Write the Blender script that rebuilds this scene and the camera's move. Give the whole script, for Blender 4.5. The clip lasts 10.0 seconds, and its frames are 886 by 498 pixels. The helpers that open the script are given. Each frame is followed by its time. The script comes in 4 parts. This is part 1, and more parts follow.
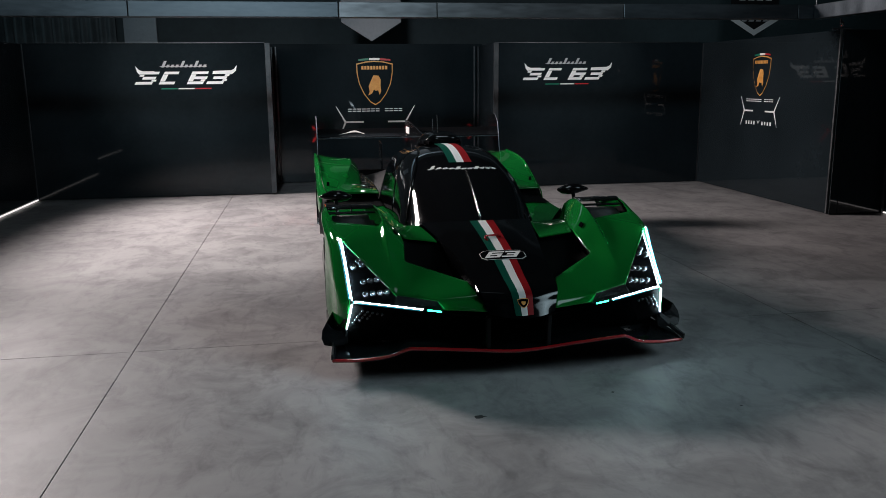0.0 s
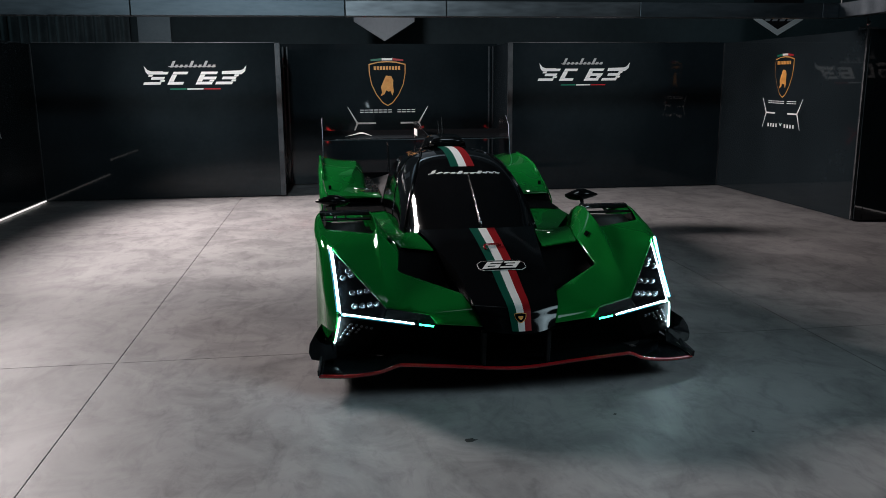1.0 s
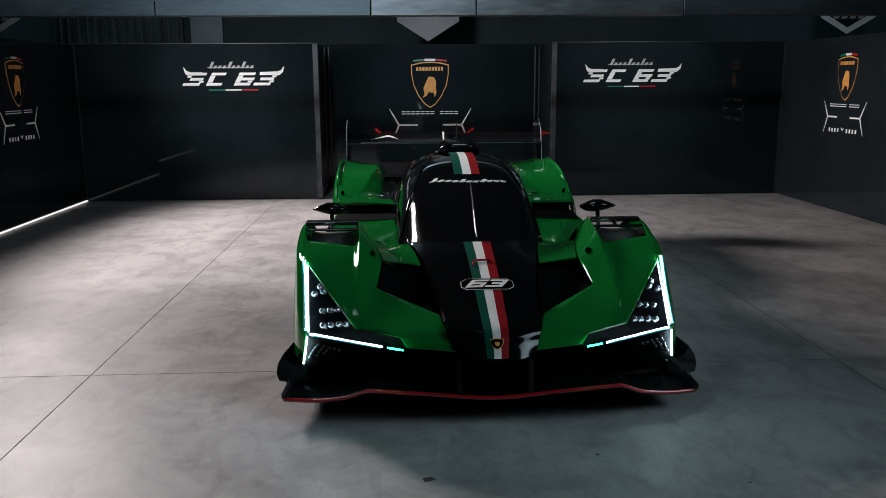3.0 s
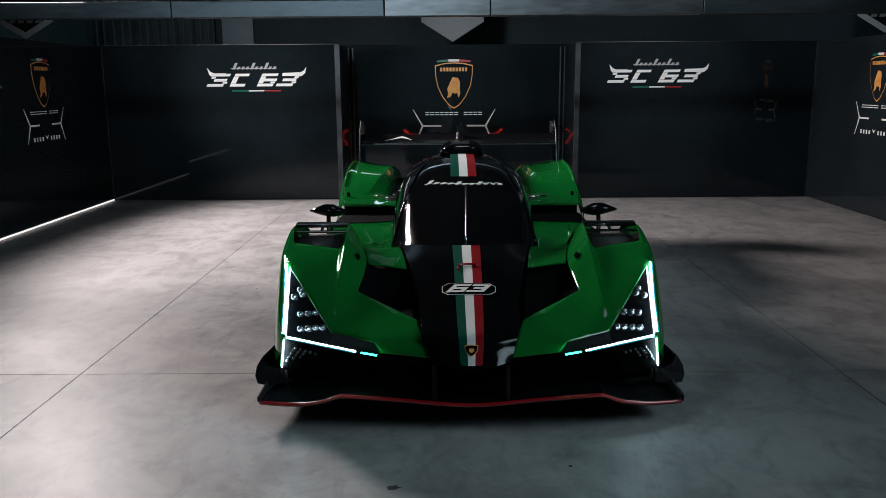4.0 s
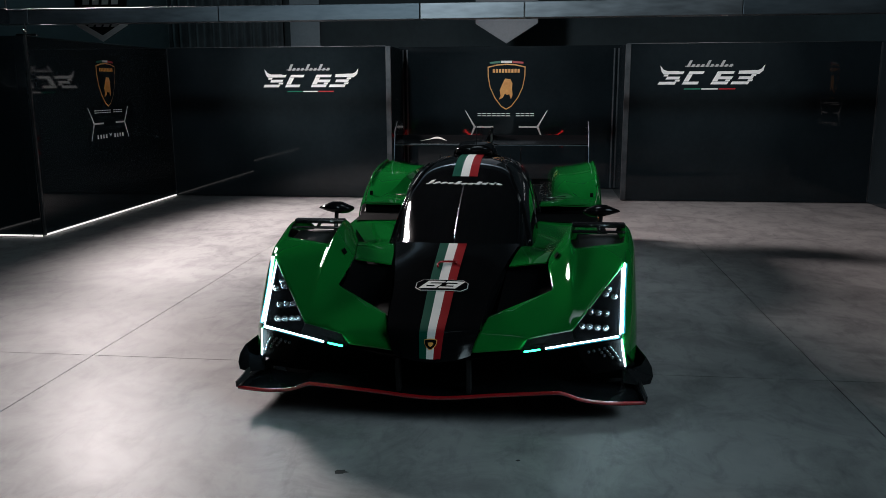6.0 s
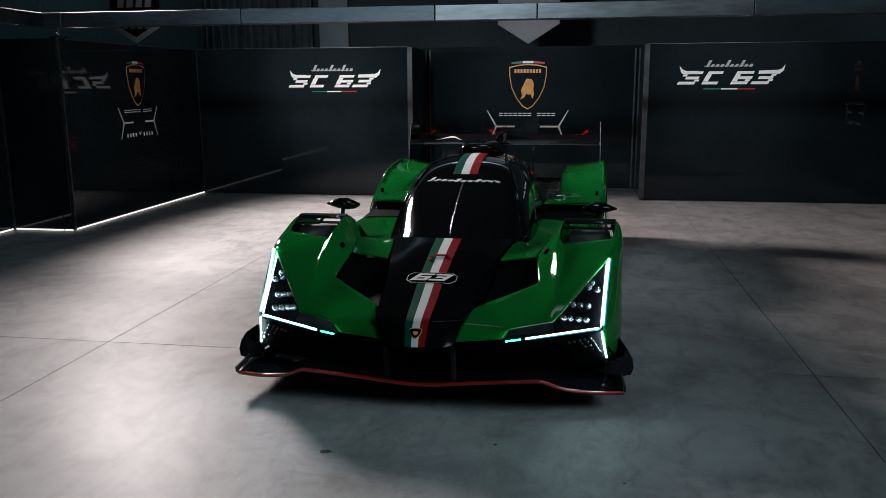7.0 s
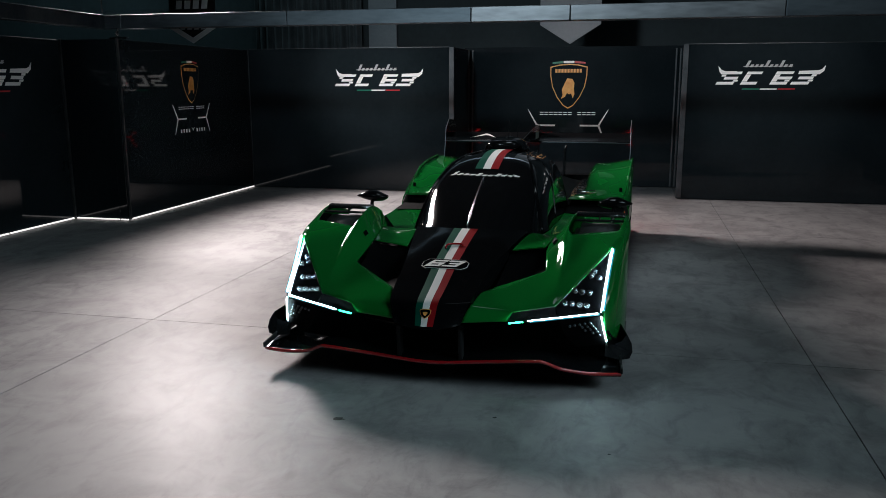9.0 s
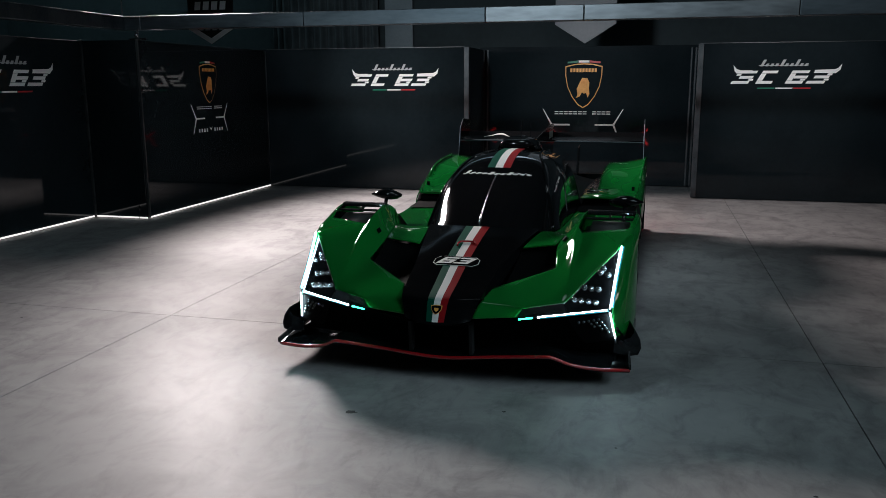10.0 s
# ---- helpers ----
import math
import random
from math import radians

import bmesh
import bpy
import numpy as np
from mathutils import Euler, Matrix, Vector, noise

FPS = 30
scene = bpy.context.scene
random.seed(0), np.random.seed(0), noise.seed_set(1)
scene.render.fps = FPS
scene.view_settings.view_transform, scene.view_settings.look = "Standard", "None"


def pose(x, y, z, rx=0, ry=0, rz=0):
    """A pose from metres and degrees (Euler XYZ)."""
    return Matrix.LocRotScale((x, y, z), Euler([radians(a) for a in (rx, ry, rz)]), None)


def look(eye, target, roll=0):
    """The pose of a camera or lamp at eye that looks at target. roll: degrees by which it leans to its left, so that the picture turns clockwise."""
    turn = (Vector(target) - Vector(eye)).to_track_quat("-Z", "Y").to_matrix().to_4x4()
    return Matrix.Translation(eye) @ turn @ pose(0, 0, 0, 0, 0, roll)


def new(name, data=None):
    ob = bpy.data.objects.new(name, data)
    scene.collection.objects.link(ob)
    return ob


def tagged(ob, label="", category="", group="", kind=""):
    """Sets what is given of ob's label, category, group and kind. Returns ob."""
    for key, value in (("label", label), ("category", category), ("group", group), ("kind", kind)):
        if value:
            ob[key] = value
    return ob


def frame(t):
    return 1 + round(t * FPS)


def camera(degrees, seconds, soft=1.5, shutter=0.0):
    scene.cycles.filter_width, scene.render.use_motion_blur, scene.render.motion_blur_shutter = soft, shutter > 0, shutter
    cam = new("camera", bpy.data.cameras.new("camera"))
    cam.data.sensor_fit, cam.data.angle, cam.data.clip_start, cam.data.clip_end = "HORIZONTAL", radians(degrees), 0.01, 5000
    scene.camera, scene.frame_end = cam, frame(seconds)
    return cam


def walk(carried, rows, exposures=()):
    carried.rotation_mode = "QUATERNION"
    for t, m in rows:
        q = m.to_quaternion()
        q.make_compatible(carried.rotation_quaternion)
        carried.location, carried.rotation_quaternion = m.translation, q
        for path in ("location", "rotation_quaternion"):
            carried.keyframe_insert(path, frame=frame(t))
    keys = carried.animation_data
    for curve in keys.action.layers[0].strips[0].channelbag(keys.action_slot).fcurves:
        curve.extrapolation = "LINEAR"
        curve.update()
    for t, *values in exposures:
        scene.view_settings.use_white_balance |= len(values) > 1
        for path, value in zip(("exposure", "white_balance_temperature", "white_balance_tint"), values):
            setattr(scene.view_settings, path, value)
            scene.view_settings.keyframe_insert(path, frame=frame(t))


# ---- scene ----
cam = camera(57.2, 10.0, soft=0.6)
PATH = [
    (0, (-1.064, -4.113, 1.553), (-0.748, -2.18, 1.147), -0.5),
    (0.5, (-0.982, -4.006, 1.554), (-0.687, -2.07, 1.148), -0.5),
    (1, (-0.884, -3.895, 1.552), (-0.621, -1.954, 1.148), -0.4),
    (1.5, (-0.783, -3.807, 1.555), (-0.56, -1.861, 1.151), -0.4),
    (2, (-0.662, -3.728, 1.56), (-0.485, -1.778, 1.157), -0.3),
    (2.5, (-0.538, -3.664, 1.562), (-0.401, -1.71, 1.159), -0.3),
    (4, (-0.097, -3.551, 1.565), (-0.111, -1.591, 1.164), -0.4),
    (4.5, (0.044, -3.55, 1.567), (-0.019, -1.591, 1.167), -0.4),
    (5, (0.186, -3.563, 1.569), (0.067, -1.607, 1.168), -0.4),
    (5.5, (0.32, -3.589, 1.567), (0.147, -1.637, 1.168), -0.3),
    (7, (0.717, -3.779, 1.572), (0.404, -1.844, 1.174), -0.3),
    (7.5, (0.822, -3.858, 1.569), (0.471, -1.929, 1.171), -0.3),
    (8, (0.901, -3.938, 1.571), (0.516, -2.016, 1.172), -0.2),
    (8.5, (0.951, -3.993, 1.568), (0.538, -2.077, 1.17), -0.1),
    (9, (0.99, -4.034, 1.569), (0.547, -2.125, 1.17), -0.1),
    (9.5, (1.012, -4.071, 1.572), (0.543, -2.169, 1.172), -0.1),
    (10, (1.036, -4.099, 1.571), (0.553, -2.2, 1.171), -0.2),
]
walk(cam, [(t, look(eye, target, roll)) for t, eye, target, roll in PATH], exposures=[(0.0, 0.0)])

# ---- light ----
world = bpy.data.worlds.new("hall_air")
scene.world = world
world.use_nodes = True
world.node_tree.nodes["Background"].inputs[0].default_value = (0.35, 0.5, 0.62, 1)
world.node_tree.nodes["Background"].inputs[1].default_value = 0.07


def lamp(name, kind, at, target, power, colour, size=0.5, **more):
    data = bpy.data.lights.new(name, kind)
    data.energy, data.color = power, colour
    if kind == "AREA":
        data.shape, data.size, data.size_y = "RECTANGLE", size, more.get("size_y", size)
        data.spread = radians(more.get("spread", 180))
    if kind == "SPOT":
        data.spot_size, data.spot_blend, data.shadow_soft_size = radians(more.get("cone", 90)), more.get("blend", 1), size
    ob = new(name, data)
    ob.matrix_world = look(at, target)
    return ob


# a warm spot high behind the left wall, a cool one from the front and a soft one over the car;
# added without a known source: one on the walls, three small ones that pick out the signs, dim ones in the hall
lamp("key_light", "SPOT", (-5.75, 7.05, 3.95), (0.6, 3.0, 0.2), 4200, (1.0, 0.885, 0.88), 0.7, cone=92, blend=1.0)
lamp("top_light", "AREA", (0.4, 2.7, 6.9), (0.4, 2.7, 0), 6.0, (0.76, 0.92, 1.0), 1.8, size_y=1.8, spread=37)
lamp("fill_light", "AREA", (6.9, -3.4, 5.7), (-0.7, -0.1, 0.3), 30, (0.66, 0.89, 1.0), 4.2, size_y=4.2, spread=46)
# added lamp without a known source, lifts the back walls and signs
lamp("wall_fill", "SPOT", (-2.6, -9.0, 6.9), (0.4, 8.4, 3.6), 3000, (0.72, 0.90, 1.0), 0.5, cone=47, blend=1.0)
# three added spots, no fixtures behind them, that only brighten the signs
for x, y, depth, power in ((-2.67, 4.85, 7.55, 170), (2.70, 4.85, 7.55, 105), (0.0, 6.1, 8.79, 70)):
    lamp("sign_fill", "SPOT", (x, y, 2.6), (x, depth, 1.66), power, (1.0, 0.96, 0.93), 0.04, cone=52, blend=1.0)
# unseen lamps added to raise the dark hall wall behind the panels
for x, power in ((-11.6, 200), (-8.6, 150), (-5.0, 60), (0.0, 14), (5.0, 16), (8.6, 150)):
    lamp("hall_fill", "SPOT", (x, 10.6, 7.2), (x, 12.6, 2.2), power, (0.5, 0.88, 1.0), 0.2, cone=110, blend=1.0)
# another added one, lights the floor behind the camera for the panels to reflect
lamp("hall_fill", "SPOT", (0.0, -8.6, 7.2), (0.0, -8.6, 0.0), 500, (0.45, 0.85, 1.0), 0.3, cone=84, blend=1.0)

# ---- materials ----
def material(name, colour, rough=0.5, metal=0.0, coat=0.0, emit=0.0, emit_colour=None, spec=0.5):
    m = bpy.data.materials.new(name)
    m.use_nodes = True
    b = m.node_tree.nodes["Principled BSDF"]
    b.inputs["Base Color"].default_value = (*colour, 1)
    b.inputs["Roughness"].default_value = rough
    b.inputs["Metallic"].default_value = metal
    b.inputs["Coat Weight"].default_value = coat
    b.inputs["Coat Roughness"].default_value = 0.04
    b.inputs["Specular IOR Level"].default_value = spec
    if emit:
        b.inputs["Emission Color"].default_value = (*(emit_colour or colour), 1)
        b.inputs["Emission Strength"].default_value = emit
    return m


def nodes_of(m):
    tree = m.node_tree
    return tree.nodes, tree.links, tree.nodes["Principled BSDF"]


def mottled(m, dark, light, scale, detail=6, rough=None, bump=0.0, stretch=(1, 1, 1), second=None, fine=0.3):
    """Two scales of noise in the colour, and optionally the gloss and the relief."""
    n, l, b = nodes_of(m)
    tex, mapping = n.new("ShaderNodeTexCoord"), n.new("ShaderNodeMapping")
    mapping.inputs["Scale"].default_value = stretch
    l.new(tex.outputs["Object"], mapping.inputs["Vector"])
    a = n.new("ShaderNodeTexNoise")
    a.inputs["Scale"].default_value, a.inputs["Detail"].default_value = scale, detail
    c = n.new("ShaderNodeTexNoise")
    c.inputs["Scale"].default_value, c.inputs["Detail"].default_value = second or scale * 14, 4
    for t in (a, c):
        l.new(mapping.outputs["Vector"], t.inputs["Vector"])
    mix = n.new("ShaderNodeMath")
    mix.operation = "MULTIPLY_ADD"
    mix.inputs[1].default_value = fine
    l.new(c.outputs["Fac"], mix.inputs[0])
    less = n.new("ShaderNodeMath")
    less.operation = "MULTIPLY"
    less.inputs[1].default_value = 1 - fine
    l.new(a.outputs["Fac"], less.inputs[0])
    l.new(less.outputs[0], mix.inputs[2])
    ramp = n.new("ShaderNodeValToRGB")
    ramp.color_ramp.elements[0].position, ramp.color_ramp.elements[1].position = 0.34, 0.66
    ramp.color_ramp.elements[0].color, ramp.color_ramp.elements[1].color = (*dark, 1), (*light, 1)
    l.new(mix.outputs[0], ramp.inputs[0])
    l.new(ramp.outputs[0], b.inputs["Base Color"])
    if rough:
        r = n.new("ShaderNodeMapRange")
        r.inputs["From Min"].default_value, r.inputs["From Max"].default_value = 0.32, 0.68
        r.inputs["To Min"].default_value, r.inputs["To Max"].default_value = rough
        l.new(mix.outputs[0], r.inputs["Value"])
        l.new(r.outputs[0], b.inputs["Roughness"])
    if bump:
        bn = n.new("ShaderNodeBump")
        bn.inputs["Strength"].default_value, bn.inputs["Distance"].default_value = bump, 0.002
        l.new(c.outputs["Fac"], bn.inputs["Height"])
        l.new(bn.outputs[0], b.inputs["Normal"])
    return m


CONCRETE = mottled(material("polished_concrete", (0.3, 0.3, 0.3), 0.35, coat=0.055, spec=0.28), (0.285, 0.28, 0.28), (0.385, 0.378, 0.372), 0.9, 9, (0.50, 0.64), 0.03, (1, 1, 1), 11, 0.3)
CONCRETE.node_tree.nodes["Principled BSDF"].inputs["Coat Roughness"].default_value = 0.31


def worn(m, scale, low, high, depth, stretch):
    """Multiplies the colour of a mottled material by a second, sharper pattern of smudges."""
    n, l, b = nodes_of(m)
    was = b.inputs["Base Color"].links[0].from_socket
    tex, mapping, noise, ramp, mix = (n.new("ShaderNode" + k) for k in ("TexCoord", "Mapping", "TexNoise", "ValToRGB", "MixRGB"))
    mapping.inputs["Scale"].default_value = stretch
    noise.inputs["Scale"].default_value, noise.inputs["Detail"].default_value, noise.inputs["Roughness"].default_value, noise.inputs["Distortion"].default_value = scale, 10, 0.66, 0.7
    ramp.color_ramp.elements[0].position, ramp.color_ramp.elements[1].position = low, high
    ramp.color_ramp.elements[0].color, ramp.color_ramp.elements[1].color = (depth, depth, depth * 1.01, 1), (1, 1, 1, 1)
    mix.blend_type = "MULTIPLY"
    mix.inputs["Fac"].default_value = 1.0
    l.new(tex.outputs["Object"], mapping.inputs["Vector"])
    l.new(mapping.outputs["Vector"], noise.inputs["Vector"])
    l.new(noise.outputs["Fac"], ramp.inputs[0])
    l.new(was, mix.inputs["Color1"])
    l.new(ramp.outputs[0], mix.inputs["Color2"])
    l.new(mix.outputs[0], b.inputs["Base Color"])


worn(CONCRETE, 2.2, 0.36, 0.56, 0.66, (1, 1, 1))
worn(CONCRETE, 9.0, 0.30, 0.50, 0.72, (1, 0.45, 1))
JOINT = material("joint_filler", (0.03, 0.03, 0.03), 0.8)
PANEL = mottled(material("black_gloss_panel", (0.006, 0.007, 0.008), 0.1, spec=0.28), (0.009, 0.0135, 0.016), (0.0145, 0.021, 0.025), 1.3, 6, (0.025, 0.055))
EDGE = mottled(material("dark_aluminium_edge", (0.1, 0.105, 0.11), 0.5, 0.8), (0.05, 0.055, 0.06), (0.11, 0.115, 0.12), 6, 4, (0.4, 0.55))
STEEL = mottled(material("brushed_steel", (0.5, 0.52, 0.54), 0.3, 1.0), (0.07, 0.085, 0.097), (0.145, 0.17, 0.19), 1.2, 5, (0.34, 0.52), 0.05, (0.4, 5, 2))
# lighter copy of the steel, with the beam's bright reflection put into the colour
STEEL_LIT = mottled(material("brushed_steel_lit", (0.5, 0.52, 0.54), 0.3, 1.0), (0.15, 0.16, 0.172), (0.30, 0.318, 0.335), 1.0, 5, (0.30, 0.46), 0.05, (0.4, 5, 2))
HALL = mottled(material("hall_wall_paint", (0.2, 0.22, 0.23), 0.8), (0.018, 0.024, 0.027), (0.034, 0.044, 0.049), 0.7)
CEILING = mottled(material("dark_ceiling_board", (0.07, 0.07, 0.07), 0.8), (0.055, 0.058, 0.06), (0.08, 0.083, 0.086), 0.7)
CURTAIN = mottled(material("dark_curtain", (0.06, 0.065, 0.07), 0.9), (0.04, 0.045, 0.05), (0.09, 0.095, 0.1), 3)
GREYPANEL = mottled(material("grey_board", (0.45, 0.46, 0.5), 0.7), (0.21, 0.22, 0.24), (0.28, 0.29, 0.31), 1.5)
DARK = material("matt_black", (0.012, 0.012, 0.013), 0.6, spec=0.2)
VINYL = material("white_vinyl", (0.9, 0.89, 0.88), 0.4)
GREYVINYL = material("grey_vinyl", (0.42, 0.42, 0.43), 0.4)
GOLD = mottled(material("gold_vinyl", (0.75, 0.38, 0.1), 0.35), (0.70, 0.28, 0.05), (0.92, 0.47, 0.13), 9)
VGREEN = material("green_vinyl", (0.0, 0.17, 0.10), 0.35)
VRED = material("red_vinyl", (0.45, 0.012, 0.02), 0.35)
STRIP = material("white_light_strip", (1, 1, 1), 0.5, emit=1.0, emit_colour=(1.0, 0.95, 0.93))
PAINT = material("green_car_paint", (0.004, 0.13, 0.02), 0.5, coat=0.8, spec=0.0)
GLOSS = material("black_car_paint", (0.003, 0.0033, 0.0038), 0.09, coat=0.1, spec=0.2)
CARBON = material("dark_carbon", (0.007, 0.0072, 0.008), 0.22, coat=0.3, spec=0.35)
SCREEN = material("tinted_screen", (0.004, 0.0043, 0.005), 0.05, coat=1.0)
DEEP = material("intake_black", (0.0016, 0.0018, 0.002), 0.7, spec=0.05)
RUBBER = mottled(material("tyre_rubber", (0.03, 0.03, 0.03), 0.7), (0.03, 0.03, 0.03), (0.06, 0.06, 0.06), 8)
RIM = material("dark_rim", (0.05, 0.05, 0.055), 0.3, 1.0)
REDTRIM = material("red_trim", (0.35, 0.008, 0.012), 0.25, coat=1.0)
CWHITE = material("white_decal", (0.78, 0.75, 0.71), 0.45, coat=0.1, spec=0.2)
CGREEN = material("dark_green_decal", (0.0, 0.065, 0.04), 0.45, coat=0.1, spec=0.15)
CRED = material("red_decal", (0.25, 0.006, 0.009), 0.45, coat=0.1, spec=0.15)
LED = material("white_running_light", (1, 1, 1), 0.4, emit=95.0, emit_colour=(0.62, 0.90, 1.0))
LEDGREEN = material("green_running_light", (0.3, 1, 0.7), 0.4, emit=14, emit_colour=(0.02, 1.0, 0.42))
REDLIGHT = material("red_tail_light", (1, 0.05, 0.05), 0.4, emit=17.0, emit_colour=(1.0, 0.03, 0.03))
LENS = material("clear_lamp_lens", (0.05, 0.055, 0.06), 0.12, 0.4, coat=1.0)
GUIDE = material("blue_light_guide", (0.1, 0.4, 0.5), 0.3, emit=0.2, emit_colour=(0.02, 0.5, 0.75))
CHROME = material("bright_metal", (0.7, 0.7, 0.72), 0.15, 1.0)


# ---- mesh helpers ----
def thing(name, label, category, at=(0, 0, 0), group="", kind=""):
    ob = new(name)
    ob.empty_display_size = 0.1
    ob.location = at
    return tagged(ob, label, category, group, kind)


def part(name, bm, mat, parent=None, label="", smooth=False, solid=0.0, bevel=0.0, fold=0.0):
    """Links a bmesh as one mesh object under a thing or part; given in the world's coordinates. Edges past fold degrees stay sharp."""
    if fold or solid:
        for e in bm.edges:
            e.smooth = len(e.link_faces) == 2 and e.calc_face_angle(0) < radians(fold or 60)
    me = bpy.data.meshes.new(name)
    bm.normal_update()
    bm.to_mesh(me)
    bm.free()
    me.materials.append(mat)
    if smooth:
        me.polygons.foreach_set("use_smooth", [True] * len(me.polygons))
    ob = new(name, me)
    if parent:
        ob.parent = parent
        base, up = Vector((0, 0, 0)), parent
        while up:
            base += up.location
            up = up.parent
        me.transform(Matrix.Translation(-base))
    if label:
        ob["label"] = label
    if solid:
        mod = ob.modifiers.new("thickness", "SOLIDIFY")
        mod.thickness, mod.offset = solid, -1
    if bevel:
        mod = ob.modifiers.new("rounded", "BEVEL")
        mod.width, mod.segments, mod.limit_method = bevel, 2, "ANGLE"
    return ob


def box(x0, x1, y0, y1, z0, z1, bm=None):
    bm = bm or bmesh.new()
    vs = [bm.verts.new((x, y, z)) for z in (z0, z1) for y in (y0, y1) for x in (x0, x1)]
    for f in ((0, 2, 3, 1), (4, 5, 7, 6), (0, 1, 5, 4), (2, 6, 7, 3), (0, 4, 6, 2), (1, 3, 7, 5)):
        bm.faces.new([vs[i] for i in f])
    return bm


def bar(a, b, w, h, up=(0, 0, 1), bm=None):
    """A box beam from a to b, w wide and h high."""
    bm = bm or bmesh.new()
    a, b = Vector(a), Vector(b)
    d = (b - a).normalized()
    side = d.cross(Vector(up)).normalized() * (w / 2)
    top = side.cross(d).normalized() * (h / 2)
    vs = [bm.verts.new(p + side * i + top * j) for p in (a, b) for i, j in ((-1, -1), (1, -1), (1, 1), (-1, 1))]
    for f in ((0, 1, 2, 3), (7, 6, 5, 4), (0, 4, 5, 1), (1, 5, 6, 2), (2, 6, 7, 3), (3, 7, 4, 0)):
        bm.faces.new([vs[i] for i in f])
    bmesh.ops.recalc_face_normals(bm, faces=bm.faces)
    return bm


def tube(points, radius, sides=8, bm=None, closed=False):
    """A round rod along a line of points."""
    bm = bm or bmesh.new()
    pts = [Vector(p) for p in points]
    rings = []
    for i, p in enumerate(pts):
        d = (pts[min(i + 1, len(pts) - 1)] - pts[max(i - 1, 0)]).normalized()
        u = d.orthogonal() if abs(d.z) > 0.95 else d.cross(Vector((0, 0, 1)))
        u.normalize()
        v = d.cross(u)
        rings.append([bm.verts.new(p + (u * math.cos(k * math.tau / sides) + v * math.sin(k * math.tau / sides)) * radius) for k in range(sides)])
    for r, q in zip(rings, rings[1:]):
        for k in range(sides):
            bm.faces.new((r[k], r[(k + 1) % sides], q[(k + 1) % sides], q[k]))
    bm.faces.new(rings[0][::-1])
    bm.faces.new(rings[-1])
    bmesh.ops.recalc_face_normals(bm, faces=bm.faces)
    return bm


def spline(pts, t):
    """A point of the smooth curve through pts, t from 0 to 1."""
    n = len(pts) - 1
    if n == 0:
        return Vector(pts[0])
    s = min(max(t, 0), 1) * n
    i = min(int(s), n - 1)
    f = s - i
    p1, p2 = Vector(pts[i]), Vector(pts[i + 1])
    p0 = Vector(pts[i - 1]) if i > 0 else p1 * 2 - p2
    p3 = Vector(pts[i + 2]) if i + 2 <= n else p2 * 2 - p1
    return 0.5 * (2 * p1 + (p2 - p0) * f + (2 * p0 - 5 * p1 + 4 * p2 - p3) * f * f + (3 * p1 - p0 - 3 * p2 + p3) * f ** 3)


def surface(rows, u, v):
    """A point of the smooth sheet through rows of control points: u along the rows, v from row to row."""
    return spline([spline(r, u) for r in rows], v)


def sheet(rows, nu=16, nv=16, side=1, bm=None, u0=0.0, u1=1.0, v0=0.0, v1=1.0):
    bm = bm or bmesh.new()
    grid = []
    for j in range(nv + 1):
        across = [spline(r, 0) for r in rows]
        line = []
        for i in range(nu + 1):
            p = surface(rows, u0 + (u1 - u0) * i / nu, v0 + (v1 - v0) * j / nv)
            line.append(bm.verts.new((p.x * side, p.y, p.z)))
        grid.append(line)
    for j in range(nv):
        for i in range(nu):
            q = (grid[j][i], grid[j][i + 1], grid[j + 1][i + 1], grid[j + 1][i])
            bm.faces.new(q if side > 0 else q[::-1])
    return bm


def outline(points, depth, place=Matrix(), bm=None):
    """A flat plate with the given outline (x, y), its front at z = 0 and depth behind it."""
    bm = bm or bmesh.new()
    front = [bm.verts.new(place @ Vector((x, y, 0))) for x, y in points]
    back = [bm.verts.new(place @ Vector((x, y, -depth))) for x, y in points]
    bm.faces.new(front)
    bm.faces.new(back[::-1])
    n = len(points)
    for i in range(n):
        bm.faces.new((front[i], back[i], back[(i + 1) % n], front[(i + 1) % n]))
    bmesh.ops.recalc_face_normals(bm, faces=bm.faces)
    return bm


def ball(at, rx, ry, rz, bm=None, u=14, v=9):
    bm = bm or bmesh.new()
    bmesh.ops.create_uvsphere(bm, u_segments=u, v_segments=v, radius=1, matrix=Matrix.Translation(at) @ Matrix.Diagonal((rx, ry, rz, 1)))
    return bm


def disc(at, axis, radius, depth, sides=24, bm=None, inner=None):
    bm = bm or bmesh.new()
    turn = Vector(axis).to_track_quat("Z", "Y").to_matrix().to_4x4()
    bmesh.ops.create_cone(bm, cap_ends=True, segments=sides, radius1=radius, radius2=inner if inner is not None else radius, depth=depth, matrix=Matrix.Translation(at) @ turn)
    return bm


# ---- the setting ----
XL, XR, XM, XN = -4.71, 4.80, -1.53, 1.60      # side walls and the edges of the recess
YB, YC, YR = 7.55, 8.79, 4.27                   # back wall, recess, front edge of the side walls
XL2, XR2, H = -5.42, 5.48, 2.075                # outer side walls, height of the panels

floor = tagged(part("floor", box(-14, 14, -11, 13, -0.2, -0.008), JOINT), "dark filler in the joints of the concrete floor", "floor", kind="structure")
for x0, x1 in ((-14, -6.32), (-6.32, -2.135), (-2.135, 2.045), (2.045, 6.24), (6.24, 14)):
    for y0, y1 in ((-11, -7.7), (-7.7, -3.5), (-3.5, 0.70), (0.70, 4.9), (4.9, 13)):
        part("slab", box(x0 + 0.003, x1 - 0.003, y0 + 0.003, y1 - 0.003, -0.1, 0), CONCRETE, floor)


